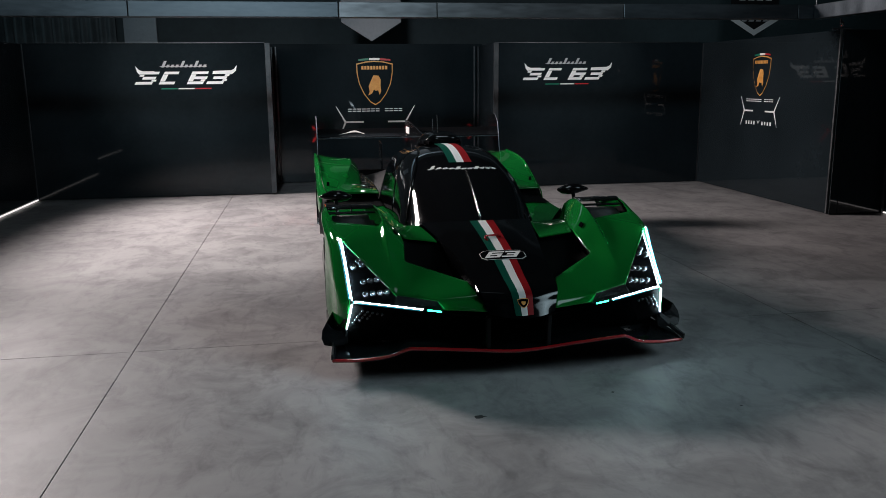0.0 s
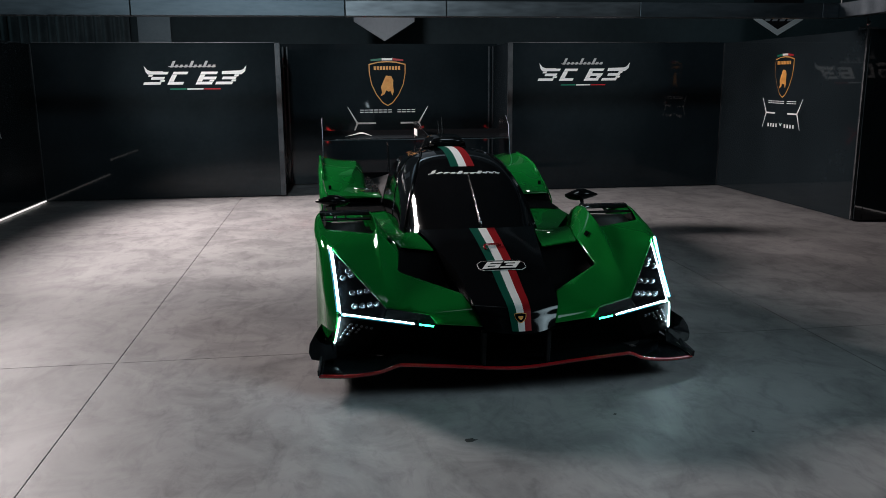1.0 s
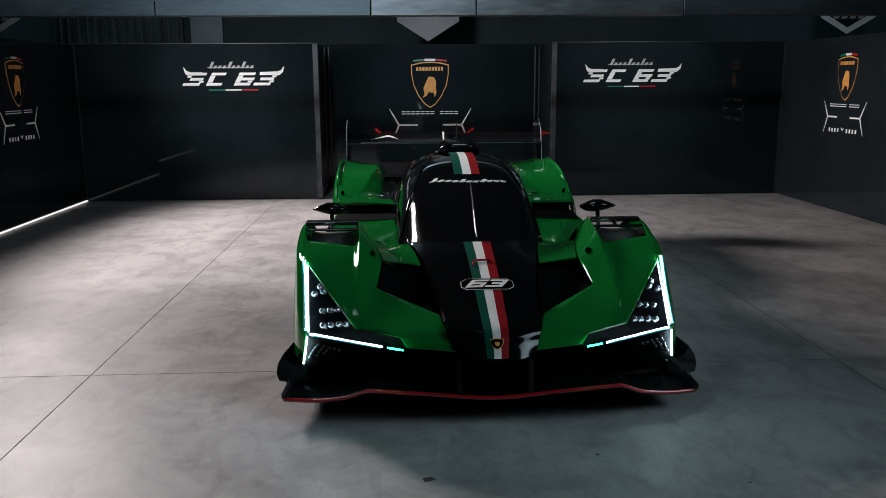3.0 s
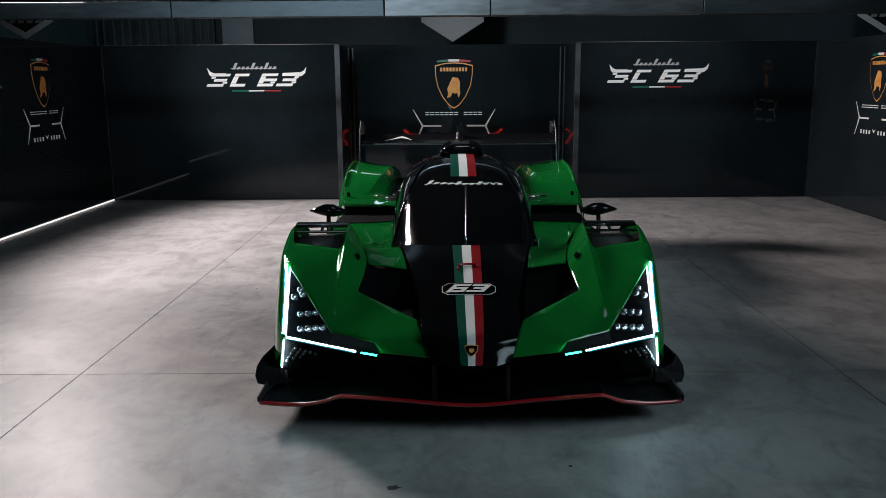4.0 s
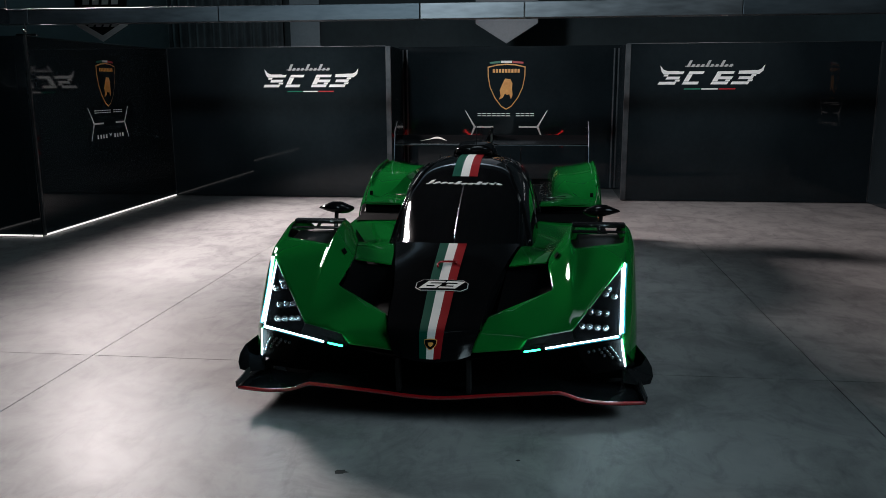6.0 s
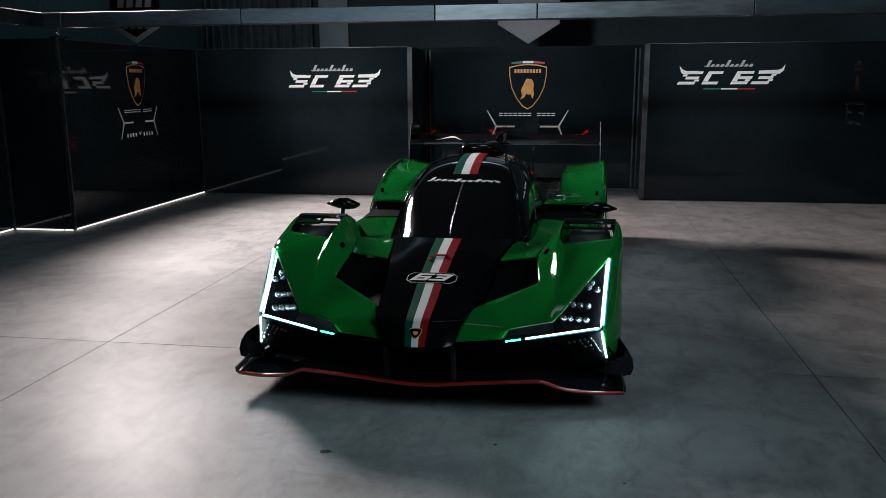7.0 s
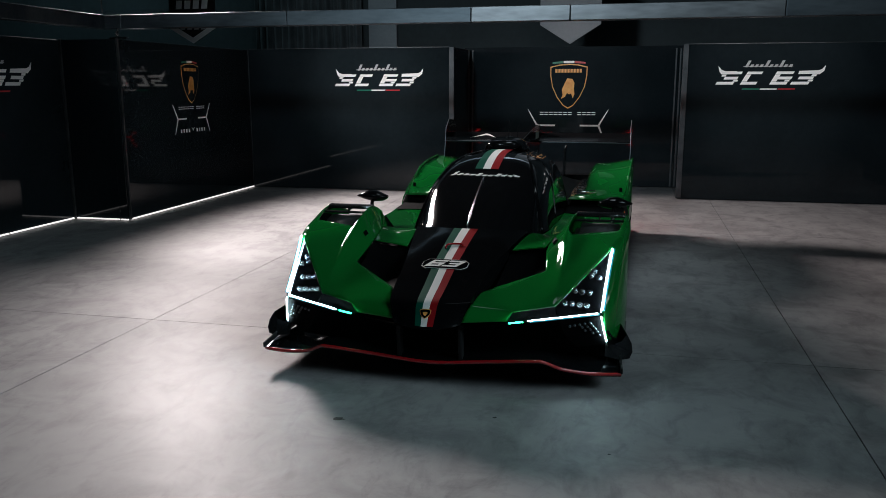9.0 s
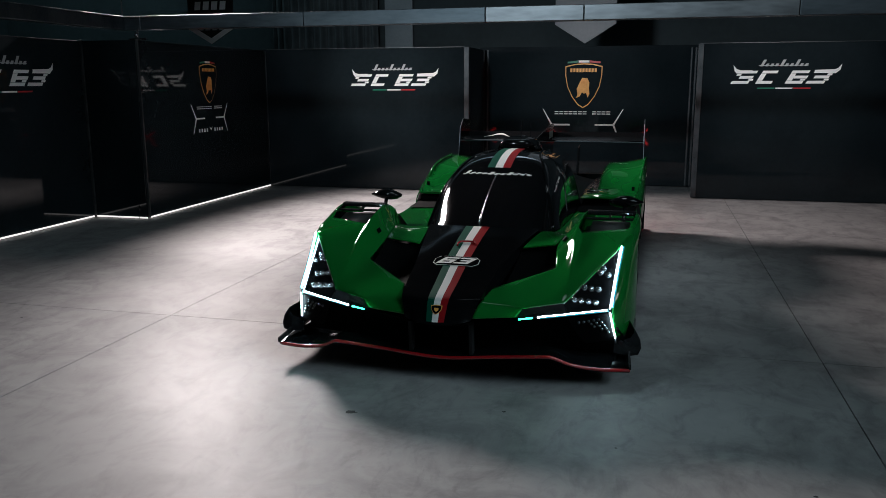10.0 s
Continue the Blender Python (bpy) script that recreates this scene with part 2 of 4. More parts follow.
def wall(name, x0, x1, y0, y1, z1, label="glossy black wall panel standing on the concrete floor"):
    return tagged(part(name, box(x0, x1, y0, y1, 0.012, z1), PANEL, bevel=0.004), label, "wall", kind="structure")


T = 0.1
wall("wall_back_left", XL - T, XM, YB, YB + T, H)
wall("wall_back_right", XN, XR + T, YB, YB + T, H)
wall("wall_recess_left", XM - T, XM, YB + T, YC, H)
wall("wall_recess_right", XN, XN + T, YB + T, YC, H)
wall("wall_recess_back", XM - T, XN + T, YC, YC + T, H + 0.04, "glossy black recessed wall panel with an emblem")
wall("wall_left", XL - T, XL, YR, YB, H - 0.01)
wall("wall_right", XR, XR + T, YR, YB, H - 0.01)
wall("wall_left_return", XL2 - T, XL - T, YR, YR + T, H - 0.01)
wall("wall_right_return", XR + T, XR2 + T, YR, YR + T, H - 0.01)
wall("wall_left_front", XL2 - T, XL2, -10, YR, H - 0.01)
wall("wall_right_front", XR2, XR2 + T, -10, YR, H - 0.01)
wall("wall_front", XL2 - T, XR2 + T, -10 - T, -10, H)

for x, y in ((XM - 0.035, YB - 0.012), (XN + 0.035, YB - 0.012), (XL + 0.012, YR + 0.03), (XR - 0.012, YR + 0.03), (XL2 + 0.014, YR - 0.014), (XR2 - 0.014, YR - 0.014)):
    wide = 0.035 if y > 7 else 0.014
    tagged(part("trim", box(x - wide, x + wide, y - 0.012, y + 0.012, 0.014, H), EDGE, bevel=0.003), "dull aluminium edge profile on a black wall panel", "trim", kind="structure")
for x in (XM + 0.03, XN - 0.03):
    tagged(part("trim", box(x - 0.012, x + 0.012, YC - 0.014, YC - 0.002, 0.014, H), EDGE, bevel=0.003), "dull aluminium edge profile on a black wall panel", "trim", kind="structure")

for x, y in ((XL + 0.006, YB - 0.006), (XR - 0.006, YB - 0.006)):
    tagged(part("trim", box(x - 0.005, x + 0.005, y - 0.005, y + 0.005, 0.014, H - 0.012), EDGE), "thin aluminium profile in the corner of the black walls", "trim", kind="structure")
for x0, x1 in ((XL, XM), (XN, XR)):
    tagged(part("trim", box(x0 + 0.02, x1 - 0.075, YB - 0.004, YB + 0.02, H + 0.001, H + 0.008), EDGE), "thin aluminium cap along the top of a black wall panel", "trim", kind="structure")

# dark hall behind the panels
tagged(part("wall_hall_back", box(-14, 14, 12.6, 13, 0, 7.5), HALL), "dim grey hall wall behind the panels", "wall", kind="structure")
tagged(part("wall_hall_left", box(-14.2, -13.8, -11, 13, 0, 7.5), HALL), "dim grey hall wall", "wall", kind="structure")
tagged(part("wall_hall_right", box(13.8, 14.2, -11, 13, 0, 7.5), HALL), "dim grey hall wall", "wall", kind="structure")
tagged(part("wall_hall_front", box(-14, 14, -11.4, -11, 0, 7.5), HALL), "dim grey hall wall", "wall", kind="structure")
tagged(part("ceiling", box(-14.2, 14.2, -11.4, 13, 7.5, 7.7), CEILING), "dark unlit hall ceiling", "ceiling", kind="structure")

# ---- a few dark marks on the floor ----
def floor_mark(x, y, r, seed):
    rnd = random.Random(seed)
    pts = [(x + r * (0.6 + 0.6 * rnd.random()) * math.cos(a * math.tau / 11), y + r * 0.7 * (0.6 + 0.6 * rnd.random()) * math.sin(a * math.tau / 11)) for a in range(11)]
    tagged(part("floor_mark", outline(pts, 0.0006, Matrix.Translation((0, 0, 0.0012))), JOINT), "small dark mark on the concrete floor", "mark", "marks on the floor")


for x, y, r, k in ((0.405, -0.42, 0.011, 1), (-0.32, -0.6, 0.03, 2), (1.72, -0.95, 0.01, 3), (2.6, 0.2, 0.008, 4), (-3.1, 0.4, 0.01, 5), (0.95, -0.7, 0.007, 6), (-1.6, 2.6, 0.008, 7)):
    floor_mark(x, y, r, k)

# ---- light strips along the foot of the walls ----
def strip(a, b, pieces, h=0.015, deep=0.014):
    t = thing("floor_light_strip", "white light strip along the foot of the black wall", "light strip", a, "light strips along the walls")
    a, b = Vector(a), Vector(b)
    for i in range(pieces):
        p, q = a.lerp(b, (i + 0.012) / pieces), a.lerp(b, (i + 0.988) / pieces)
        part("light_bar", bar(p, q, deep, h), STRIP, t)
    return t


strip((XL + 0.012, YR + 0.02, 0.018), (XL + 0.012, YB - 0.02, 0.018), 3)
strip((XL2 + 0.03, YR - 0.012, 0.018), (XL - 0.1, YR - 0.012, 0.018), 1)
strip((XL - 0.09, YR - 0.012, 0.018), (XL + 0.01, YR - 0.012, 0.018), 1)
strip((XL2 + 0.012, -1.0, 0.018), (XL2 + 0.012, YR - 0.03, 0.018), 5)
strip((XR2 - 0.012, 3.3, 0.018), (XR2 - 0.012, YR - 0.03, 0.018), 1)


# ---- overhead steel frame ----
frame_thing = thing("overhead_frame", "brushed steel box frame hung above the car", "frame", (0, YR + 0.3, 2.2))
seams = (-5.19, -4.82, -2.765, -0.706, 0.318, 2.366, 4.42, 4.77)
for x0, x1 in zip(seams, seams[1:]):
    part("beam_segment", box(x0 + 0.002, x1 - 0.002, 4.58, 4.74, 2.197, 2.352), STEEL_LIT if -1 < x0 < 1 else STEEL, frame_thing, "steel plate coloured lighter for the reflection in it" if -1 < x0 < 1 else "", bevel=0.006)
for x in (-5.19, 4.77):
    s = 1 if x > 0 else -1
    for y0, y1 in ((-5.0, -2.2), (-2.2, 0.6), (0.6, 2.6), (2.6, 4.58)):
        part("beam_segment", box(min(x, x - s * 0.16), max(x, x - s * 0.16), y0 + 0.002, y1 - 0.002, 2.197, 2.352), STEEL, frame_thing, bevel=0.006)
    part("hanger", tube([(x - s * 0.08, 4.66, 2.35), (x - s * 0.08, 4.66, 7.5)], 0.008), EDGE, frame_thing)
    part("hanger", tube([(x - s * 0.08, -3.0, 2.35), (x - s * 0.08, -3.0, 7.5)], 0.008), EDGE, frame_thing)

for x, s in ((XL, -1), (XR, 1)):
    t = thing("panel_clamp", "small metal clamp on top of a black wall panel", "clamp", (x, YR + 0.1, H - 0.01), "clamps on the wall panels")
    part("clamp_post", tube([(x + s * 0.03, YR + 0.12, H - 0.01), (x + s * 0.03, YR + 0.12, 2.19)], 0.012), EDGE, t)
    part("clamp_plate", box(x - 0.1, x + 0.12, YR + 0.06, YR + 0.1, H - 0.01, H + 0.012), CHROME, t, bevel=0.003)
    part("clamp_knob", ball((x + s * 0.03, YR + 0.1, H + 0.05), 0.022, 0.022, 0.03), CHROME, t, smooth=True)


# ---- what hangs in the hall ----
def banner(name, x, y, tip, w, drop, mat, border, label):
    t = thing(name, label, "banner", (x, y, tip), "banners in the hall")
    top = 4.2
    pts = [(-w / 2, tip + drop), (0, tip), (w / 2, tip + drop), (w / 2, top), (-w / 2, top)]
    m = Matrix.Translation((x, y, 0)) @ pose(0, 0, 0, 90)
    part("cloth", outline(pts, 0.02, m), mat, t)
    for s in (-1, 1):
        part("cord", tube([(x + s * w * 0.4, y + 0.01, top - 0.01), (x + s * w * 0.4, y + 0.01, 7.5)], 0.006, 6), DARK, t)
    if border:
        b = 0.075
        for s in (-1, 1):
            e = [(0, tip), (s * w / 2, tip + drop), (s * w / 2, tip + drop + b * 1.3), (0, tip + b * 1.3)]
            part("border", outline(e[::s], 0.004, Matrix.Translation((x, y - 0.006, 0)) @ pose(0, 0, 0, 90)), VINYL, t, "white border band")
        for i in range(4):
            part("letter_bar", outline([(-0.24 + i * 0.13, tip + drop - 0.02), (-0.15 + i * 0.13, tip + drop - 0.02), (-0.13 + i * 0.13, tip + drop + 0.02), (-0.22 + i * 0.13, tip + drop + 0.02)], 0.004, Matrix.Translation((x, y - 0.006, 0)) @ pose(0, 0, 0, 90)), GREYVINYL, t)
            part("letter_bar", outline([(-0.3 + i * 0.16, tip + drop + 0.32), (-0.19 + i * 0.16, tip + drop + 0.32), (-0.17 + i * 0.16, tip + drop + 0.46), (-0.28 + i * 0.16, tip + drop + 0.46)], 0.004, Matrix.Translation((x, y - 0.006, 0)) @ pose(0, 0, 0, 90)), VINYL, t)
    return t


banner("hanging_banner", -0.02, 9.0, 2.165, 0.93, 0.29, GREYPANEL, False, "plain grey pointed banner hanging behind the wall")
banner("hanging_banner", -6.42, 9.0, 2.25, 0.86, 0.25, DARK, True, "black pointed banner with a white border")
banner("hanging_banner", 6.42, 9.0, 2.25, 0.86, 0.25, DARK, True, "black pointed banner with a white border")
tagged(part("grey_board", box(-4.42, -3.82, 12.52, 12.59, 1.6, 4.6), GREYPANEL, bevel=0.01), "tall pale grey board on the hall wall", "board")
cur = bmesh.new()
prev = None
for i in range(101):
    x = -6.9 + i * 0.0235
    y = 12.45 + 0.05 * math.sin(i * 0.9) + 0.03 * math.sin(i * 0.37)
    line = (cur.verts.new((x, y, 0.02)), cur.verts.new((x, y, 5.5)))
    if prev:
        cur.faces.new((prev[0], line[0], line[1], prev[1]))
    prev = line
tagged(part("curtain", cur, CURTAIN, smooth=True, solid=0.01), "dark pleated curtain hanging to the hall floor", "curtain")


# ---- emblems on the walls ----
def facing(x, y, z, turn):
    """The place of a flat sign: local x to the right, y up, z out of the wall."""
    return Matrix.Translation((x, y, z)) @ pose(0, 0, 0, 90, 0, turn)


def flat(name, pts, mat, parent, place, lift=0.0, label=""):
    return part(name, outline(pts, 0.003, place @ Matrix.Translation((0, 0, 0.004 + lift))), mat, parent, label)


def slanted(x0, x1, y0, y1, lean=0.35):
    return [(x0, y0), (x1, y0), (x1 + (y1 - y0) * lean, y1), (x0 + (y1 - y0) * lean, y1)]


def word_sign(place):
    """Winged word mark in plain white bars, with a script line above and a three-coloured rule below."""
    t = thing("wall_sign", "white winged word mark on a glossy black panel", "sign", place.translation, "word marks on the walls")
    up, low, lean = (0.050, 0.084), (-0.084, -0.048), 0.55
    for x0, x1 in ((-0.56, -0.35), (-0.285, -0.095), (0.075, 0.29), (0.35, 0.60)):
        flat("sign_bar", slanted(x0, x1, *up, lean), VINYL, t, place)
    for x0, x1 in ((-0.67, -0.45), (-0.36, -0.16), (0.005, 0.215), (0.26, 0.48)):
        flat("sign_bar", slanted(x0, x1, *low, lean), VINYL, t, place)
    for x0, x1 in ((-0.57, -0.40), (0.10, 0.27), (0.35, 0.53)):
        flat("sign_bar", slanted(x0, x1, -0.018, 0.018, lean), VINYL, t, place)
    for x0, x1, y0, y1 in ((-0.60, -0.545, 0.021, 0.047), (-0.455, -0.395, -0.045, -0.021), (-0.34, -0.275, -0.045, 0.047), (0.025, 0.09, -0.045, 0.047), (0.185, 0.245, -0.045, -0.021),
                           (0.47, 0.53, -0.045, -0.021), (0.51, 0.57, 0.021, 0.047)):
        flat("sign_bar", slanted(x0, x1, y0, y1, lean), VINYL, t, place)
    flat("wing", [(-0.645, 0.16), (-0.60, 0.108), (-0.55, 0.09), (-0.40, 0.09), (-0.42, 0.05), (-0.60, 0.05), (-0.625, 0.08)], VINYL, t, place, 0.001)
    flat("wing", [(0.36, 0.09), (0.60, 0.098), (0.64, 0.115), (0.68, 0.165), (0.665, 0.09), (0.61, 0.045), (0.58, 0.05), (0.36, 0.05)], VINYL, t, place, 0.001)
    for i in range(10):
        x = -0.31 + i * 0.06
        flat("script_bar", slanted(x, x + 0.035, 0.14, 0.175 + (0.05 if i in (0, 4, 7) else 0.0), 0.5), GREYVINYL, t, place)
    flat("script_bar", slanted(-0.33, 0.28, 0.147, 0.155), GREYVINYL, t, place, 0.001)
    for i, m in enumerate((VGREEN, VINYL, VRED)):
        flat("rule", slanted(-0.33 + i * 0.222, -0.33 + i * 0.222 + 0.21, -0.15, -0.134), m, t, place)
    return t


def shield_points(w, h):
    """A heater shield, its top middle at (0, 0)."""
    right = [(0.5, -0.04), (0.495, -0.25), (0.44, -0.5), (0.31, -0.74), (0.14, -0.93)]
    pts = [(x * w, y * h) for x, y in right] + [(0, -h)] + [(-x * w, y * h) for x, y in right[::-1]]
    return pts + [(-0.25 * w, 0.01 * h), (0, 0.025 * h), (0.25 * w, 0.01 * h)]


def emblem_sign(place, k=1.0, low_words=True):
    """Gold-rimmed shield with a plain gold shape, plain bars for the words and two white brackets."""
    t = thing("wall_emblem", "gold-rimmed black shield emblem with white brackets on a black panel", "emblem", place.translation, "emblems on the walls")

    def add(name, pts, mat, lift=0.0, label=""):
        flat(name, [(x * k, y * k) for x, y in pts], mat, t, place, lift, label)

    add("shield_rim", shield_points(0.565, 0.66), GOLD)
    add("shield_face", [(x, y - 0.016) for x, y in shield_points(0.535, 0.625)], PANEL, 0.004)
    add("gold_shape", [(-0.02, -0.2), (0.06, -0.21), (0.09, -0.27), (0.085, -0.35), (0.095, -0.44), (0.07, -0.5), (0.045, -0.43), (0.01, -0.44), (-0.02, -0.42), (-0.05, -0.48), (-0.11, -0.51), (-0.085, -0.45), (-0.10, -0.37), (-0.06, -0.28)], GOLD, 0.008, "plain gold shape")
    for i in range(9):
        add("letter_bar", [(-0.205 + i * 0.046, -0.115), (-0.172 + i * 0.046, -0.115), (-0.172 + i * 0.046, -0.06), (-0.205 + i * 0.046, -0.06)], GOLD, 0.008)
    for i, m in enumerate((VGREEN, VINYL, VRED)):
        x0, x1 = -0.25 + i * 0.168, -0.25 + (i + 1) * 0.168 - 0.006
        add("arc", [(x0, 0.028 - 0.2 * x0 * x0), (x1, 0.028 - 0.2 * x1 * x1), (x1, 0.062 - 0.35 * x1 * x1), (x0, 0.062 - 0.35 * x0 * x0)], m)
    for i in range(12):
        if i != 7:
            x = -0.43 + i * 0.072
            add("letter_bar", [(x, -0.755), (x + 0.058, -0.755), (x + 0.058, -0.742), (x, -0.742)], VINYL)
            add("letter_bar", [(x, -0.722), (x + 0.058, -0.722), (x + 0.058, -0.71), (x, -0.71)], VINYL)
    for s in (-1, 1):
        arms = (((s * 0.615, -0.67), (s * 0.473, -0.915), 0.004, 0.015), ((s * 0.58, -1.17), (s * 0.473, -0.915), 0.004, 0.015), ((s * 0.19, -0.915), (s * 0.473, -0.915), 0.013, 0.013))
        for a, b, wa, wb in arms:
            d = (Vector(b) - Vector(a)).normalized()
            n = Vector((-d.y, d.x))
            A, B = Vector(a), Vector(b)
            pts = [A - n * wa, B - n * wb, B + n * wb, A + n * wa]
            add("bracket_arm", [(p.x, p.y) for p in pts], VINYL, 0.001 if wa != wb else 0.0)
    for i in range(4 if low_words else 0):
        for s in (-1, 1):
            x = s * (0.13 + i * 0.085)
            add("letter_bar", [(x - 0.02, -1.15), (x + 0.02, -1.15), (x + 0.02, -1.09), (x - 0.02, -1.09)], VINYL)
    if low_words:
        add("mark", [(-0.05, -1.07), (0.0, -1.13), (0.05, -1.07), (0.0, -1.1)], VINYL)
    return t


word_sign(facing(-2.665, YB, 1.618, 0))
word_sign(facing(2.70, YB, 1.633, 0))
emblem_sign(facing(-0.005, YC, 1.845, 0), 1.0, False)
emblem_sign(facing(XL, 5.84, 1.82, 90), 0.76)
emblem_sign(facing(XR, 5.90, 1.82, -90), 0.76)
word_sign(facing(XL2, 3.10, 1.64, 90))
word_sign(facing(XR2, 3.10, 1.64, -90))


# ---- the race car: nose towards -y, its floor centre under the nose near the origin ----
from mathutils.bvhtree import BVHTree

car = thing("race_car", "low green and black closed-cockpit racing car with lit headlights", "racing car", (0, 2.4, 0))


def mirrored(name, rows, mat, nu=14, nv=14, label="", solid=0.008, parent=car):
    return [part(name, sheet(rows, nu, nv, s), mat, parent, label, smooth=True, solid=solid) for s in (-1, 1)]


def both(name, build, mat, parent=car, label="", **k):
    return [part(name, build(s), mat, parent, label, **k) for s in (-1, 1)]


def sym(half):
    """A row of control points over the whole width from its right half, middle first."""
    return [(-x, y, z) for x, y, z in half[:0:-1]] + list(half)


FACE = [sym(r) for r in (
    [(0, -0.212, 0.350), (0.10, -0.195, 0.355), (0.178, -0.150, 0.365)],
    [(0, -0.176, 0.406), (0.10, -0.160, 0.409), (0.194, -0.118, 0.416)],
    [(0, -0.125, 0.465), (0.10, -0.110, 0.467), (0.212, -0.075, 0.468)])]
HOOD = [sym(r) for r in (
    [(0, -0.125, 0.465), (0.10, -0.110, 0.467), (0.212, -0.075, 0.468)],
    [(0, 0.05, 0.513), (0.115, 0.06, 0.512), (0.229, 0.07, 0.504)],
    [(0, 0.29, 0.578), (0.13, 0.29, 0.574), (0.246, 0.29, 0.555)],
    [(0, 0.63, 0.643), (0.16, 0.64, 0.635), (0.304, 0.67, 0.606)],
    [(0, 0.875, 0.680), (0.2, 0.93, 0.672), (0.37, 1.08, 0.645)])]
BONNET = FACE[:2] + HOOD
bm = sheet(BONNET, 28, 54)
bmesh.ops.recalc_face_normals(bm, faces=bm.faces)
hood = part("hood", bm, GLOSS, car, "glossy black bonnet panel", smooth=True, fold=75)

CANOPY = [sym(r) for r in (
    [(0, 0.865, 0.676), (0.24, 0.95, 0.658), (0.43, 1.26, 0.60), (0.48, 1.9, 0.58), (0.49, 2.7, 0.60)],
    [(0, 1.22, 0.85), (0.21, 1.27, 0.842), (0.375, 1.46, 0.825), (0.44, 2.0, 0.82), (0.43, 2.7, 0.82)],
    [(0, 1.52, 0.955), (0.19, 1.545, 0.952), (0.325, 1.68, 0.943), (0.385, 2.1, 0.94), (0.36, 2.7, 0.94)],
    [(0, 1.80, 1.03), (0.16, 1.82, 1.027), (0.265, 1.93, 1.018), (0.30, 2.2, 1.01), (0.26, 2.7, 1.0)],
    [(0, 2.06, 1.062), (0.07, 2.07, 1.061), (0.12, 2.13, 1.058), (0.13, 2.3, 1.055), (0.10, 2.7, 1.04)],
    [(0, 2.3, 1.062), (0.002, 2.35, 1.062), (0.004, 2.4, 1.06), (0.006, 2.5, 1.055), (0.004, 2.7, 1.045)])]
canopy = part("canopy", sheet(CANOPY, 40, 30), SCREEN, car, "dark tinted wrap-round windscreen and roof", smooth=True)

# screen pillars and roof rails, a little proud of the glass
for s in (-1, 1):
    run = [surface(CANOPY, 0.5 + s * k, v) for k, v in ((0.252, 0.0), (0.25, 0.1), (0.245, 0.2), (0.24, 0.3), (0.235, 0.4), (0.235, 0.5), (0.24, 0.6), (0.28, 0.66), (0.35, 0.69), (0.45, 0.70))]
    run = [spline(run, i / 30) for i in range(31)]
    part("pillar", tube([(p.x, p.y, p.z - 0.004) for p in run], 0.013, 10), GLOSS, canopy, "glossy black screen pillar", smooth=True)
    run = [surface(CANOPY, 0.5 + s * k, v) for k, v in ((0.36, 0.02), (0.355, 0.2), (0.35, 0.42), (0.35, 0.6))]
    run = [spline(run, i / 16) for i in range(17)]
    part("window_edge", tube([(p.x, p.y, p.z) for p in run], 0.005, 8), GLOSS, canopy, smooth=True)

# engine cover falling away behind the cockpit
COVER = [sym(r) for r in (
    [(0, 2.68, 1.045), (0.2, 2.68, 1.005), (0.42, 2.68, 0.82), (0.5, 2.68, 0.58)],
    [(0, 3.4, 0.93), (0.15, 3.4, 0.88), (0.32, 3.4, 0.74), (0.52, 3.4, 0.60)],
    [(0, 4.2, 0.78), (0.12, 4.2, 0.74), (0.3, 4.2, 0.66), (0.55, 4.2, 0.58)],
    [(0, 4.95, 0.62), (0.12, 4.95, 0.6), (0.3, 4.95, 0.56), (0.55, 4.95, 0.5)])]
part("engine_cover", sheet(COVER, 24, 18), DARK, car, smooth=True, solid=0.008)

# green panels, given for the right-hand side; the front ones flow into one another
CAGE = dict(
    E=(0.180, -0.134, 0.374), e=(0.290, -0.106, 0.376), D=(0.408, -0.075, 0.378), N=(0.205, -0.088, 0.446), n=(0.315, -0.080, 0.438), C=(0.434, -0.066, 0.430),
    b=(0.535, -0.015, 0.433), B=(0.634, 0.036, 0.435), F=(0.245, 0.075, 0.488), f=(0.347, 0.176, 0.507), g=(0.450, 0.277, 0.527), G=(0.552, 0.380, 0.547),
    R1=(0.641, 0.200, 0.532), S1=(0.560, 0.205, 0.496), S2=(0.606, 0.408, 0.566), R2=(0.645, 0.420, 0.632),
    G3=(0.536, 0.520, 0.596), S3=(0.598, 0.535, 0.652), R3=(0.640, 0.555, 0.706),
    G4=(0.525, 0.650, 0.632), S4=(0.596, 0.665, 0.708), R4=(0.645, 0.665, 0.744),
    G5=(0.560, 0.890, 0.650), S5=(0.618, 0.870, 0.735), R5=(0.652, 0.855, 0.775),
    G6=(0.605, 1.120, 0.635), S6=(0.640, 1.080, 0.745), R6=(0.668, 1.040, 0.788),
    G7=(0.650, 1.350, 0.590), S7=(0.680, 1.360, 0.660), R7=(0.715, 1.360, 0.715),
    P1=(0.725, 0.167, 0.518), P2=(0.816, 0.302, 0.599), A=(0.907, 0.436, 0.680),
    U2=(0.664, 0.420, 0.612), U3=(0.674, 0.560, 0.674), U4=(0.672, 0.668, 0.706), T2=(0.735, 0.360, 0.606), T3=(0.770, 0.520, 0.680), T4=(0.785, 0.705, 0.713), O4=(0.935, 0.768, 0.720))
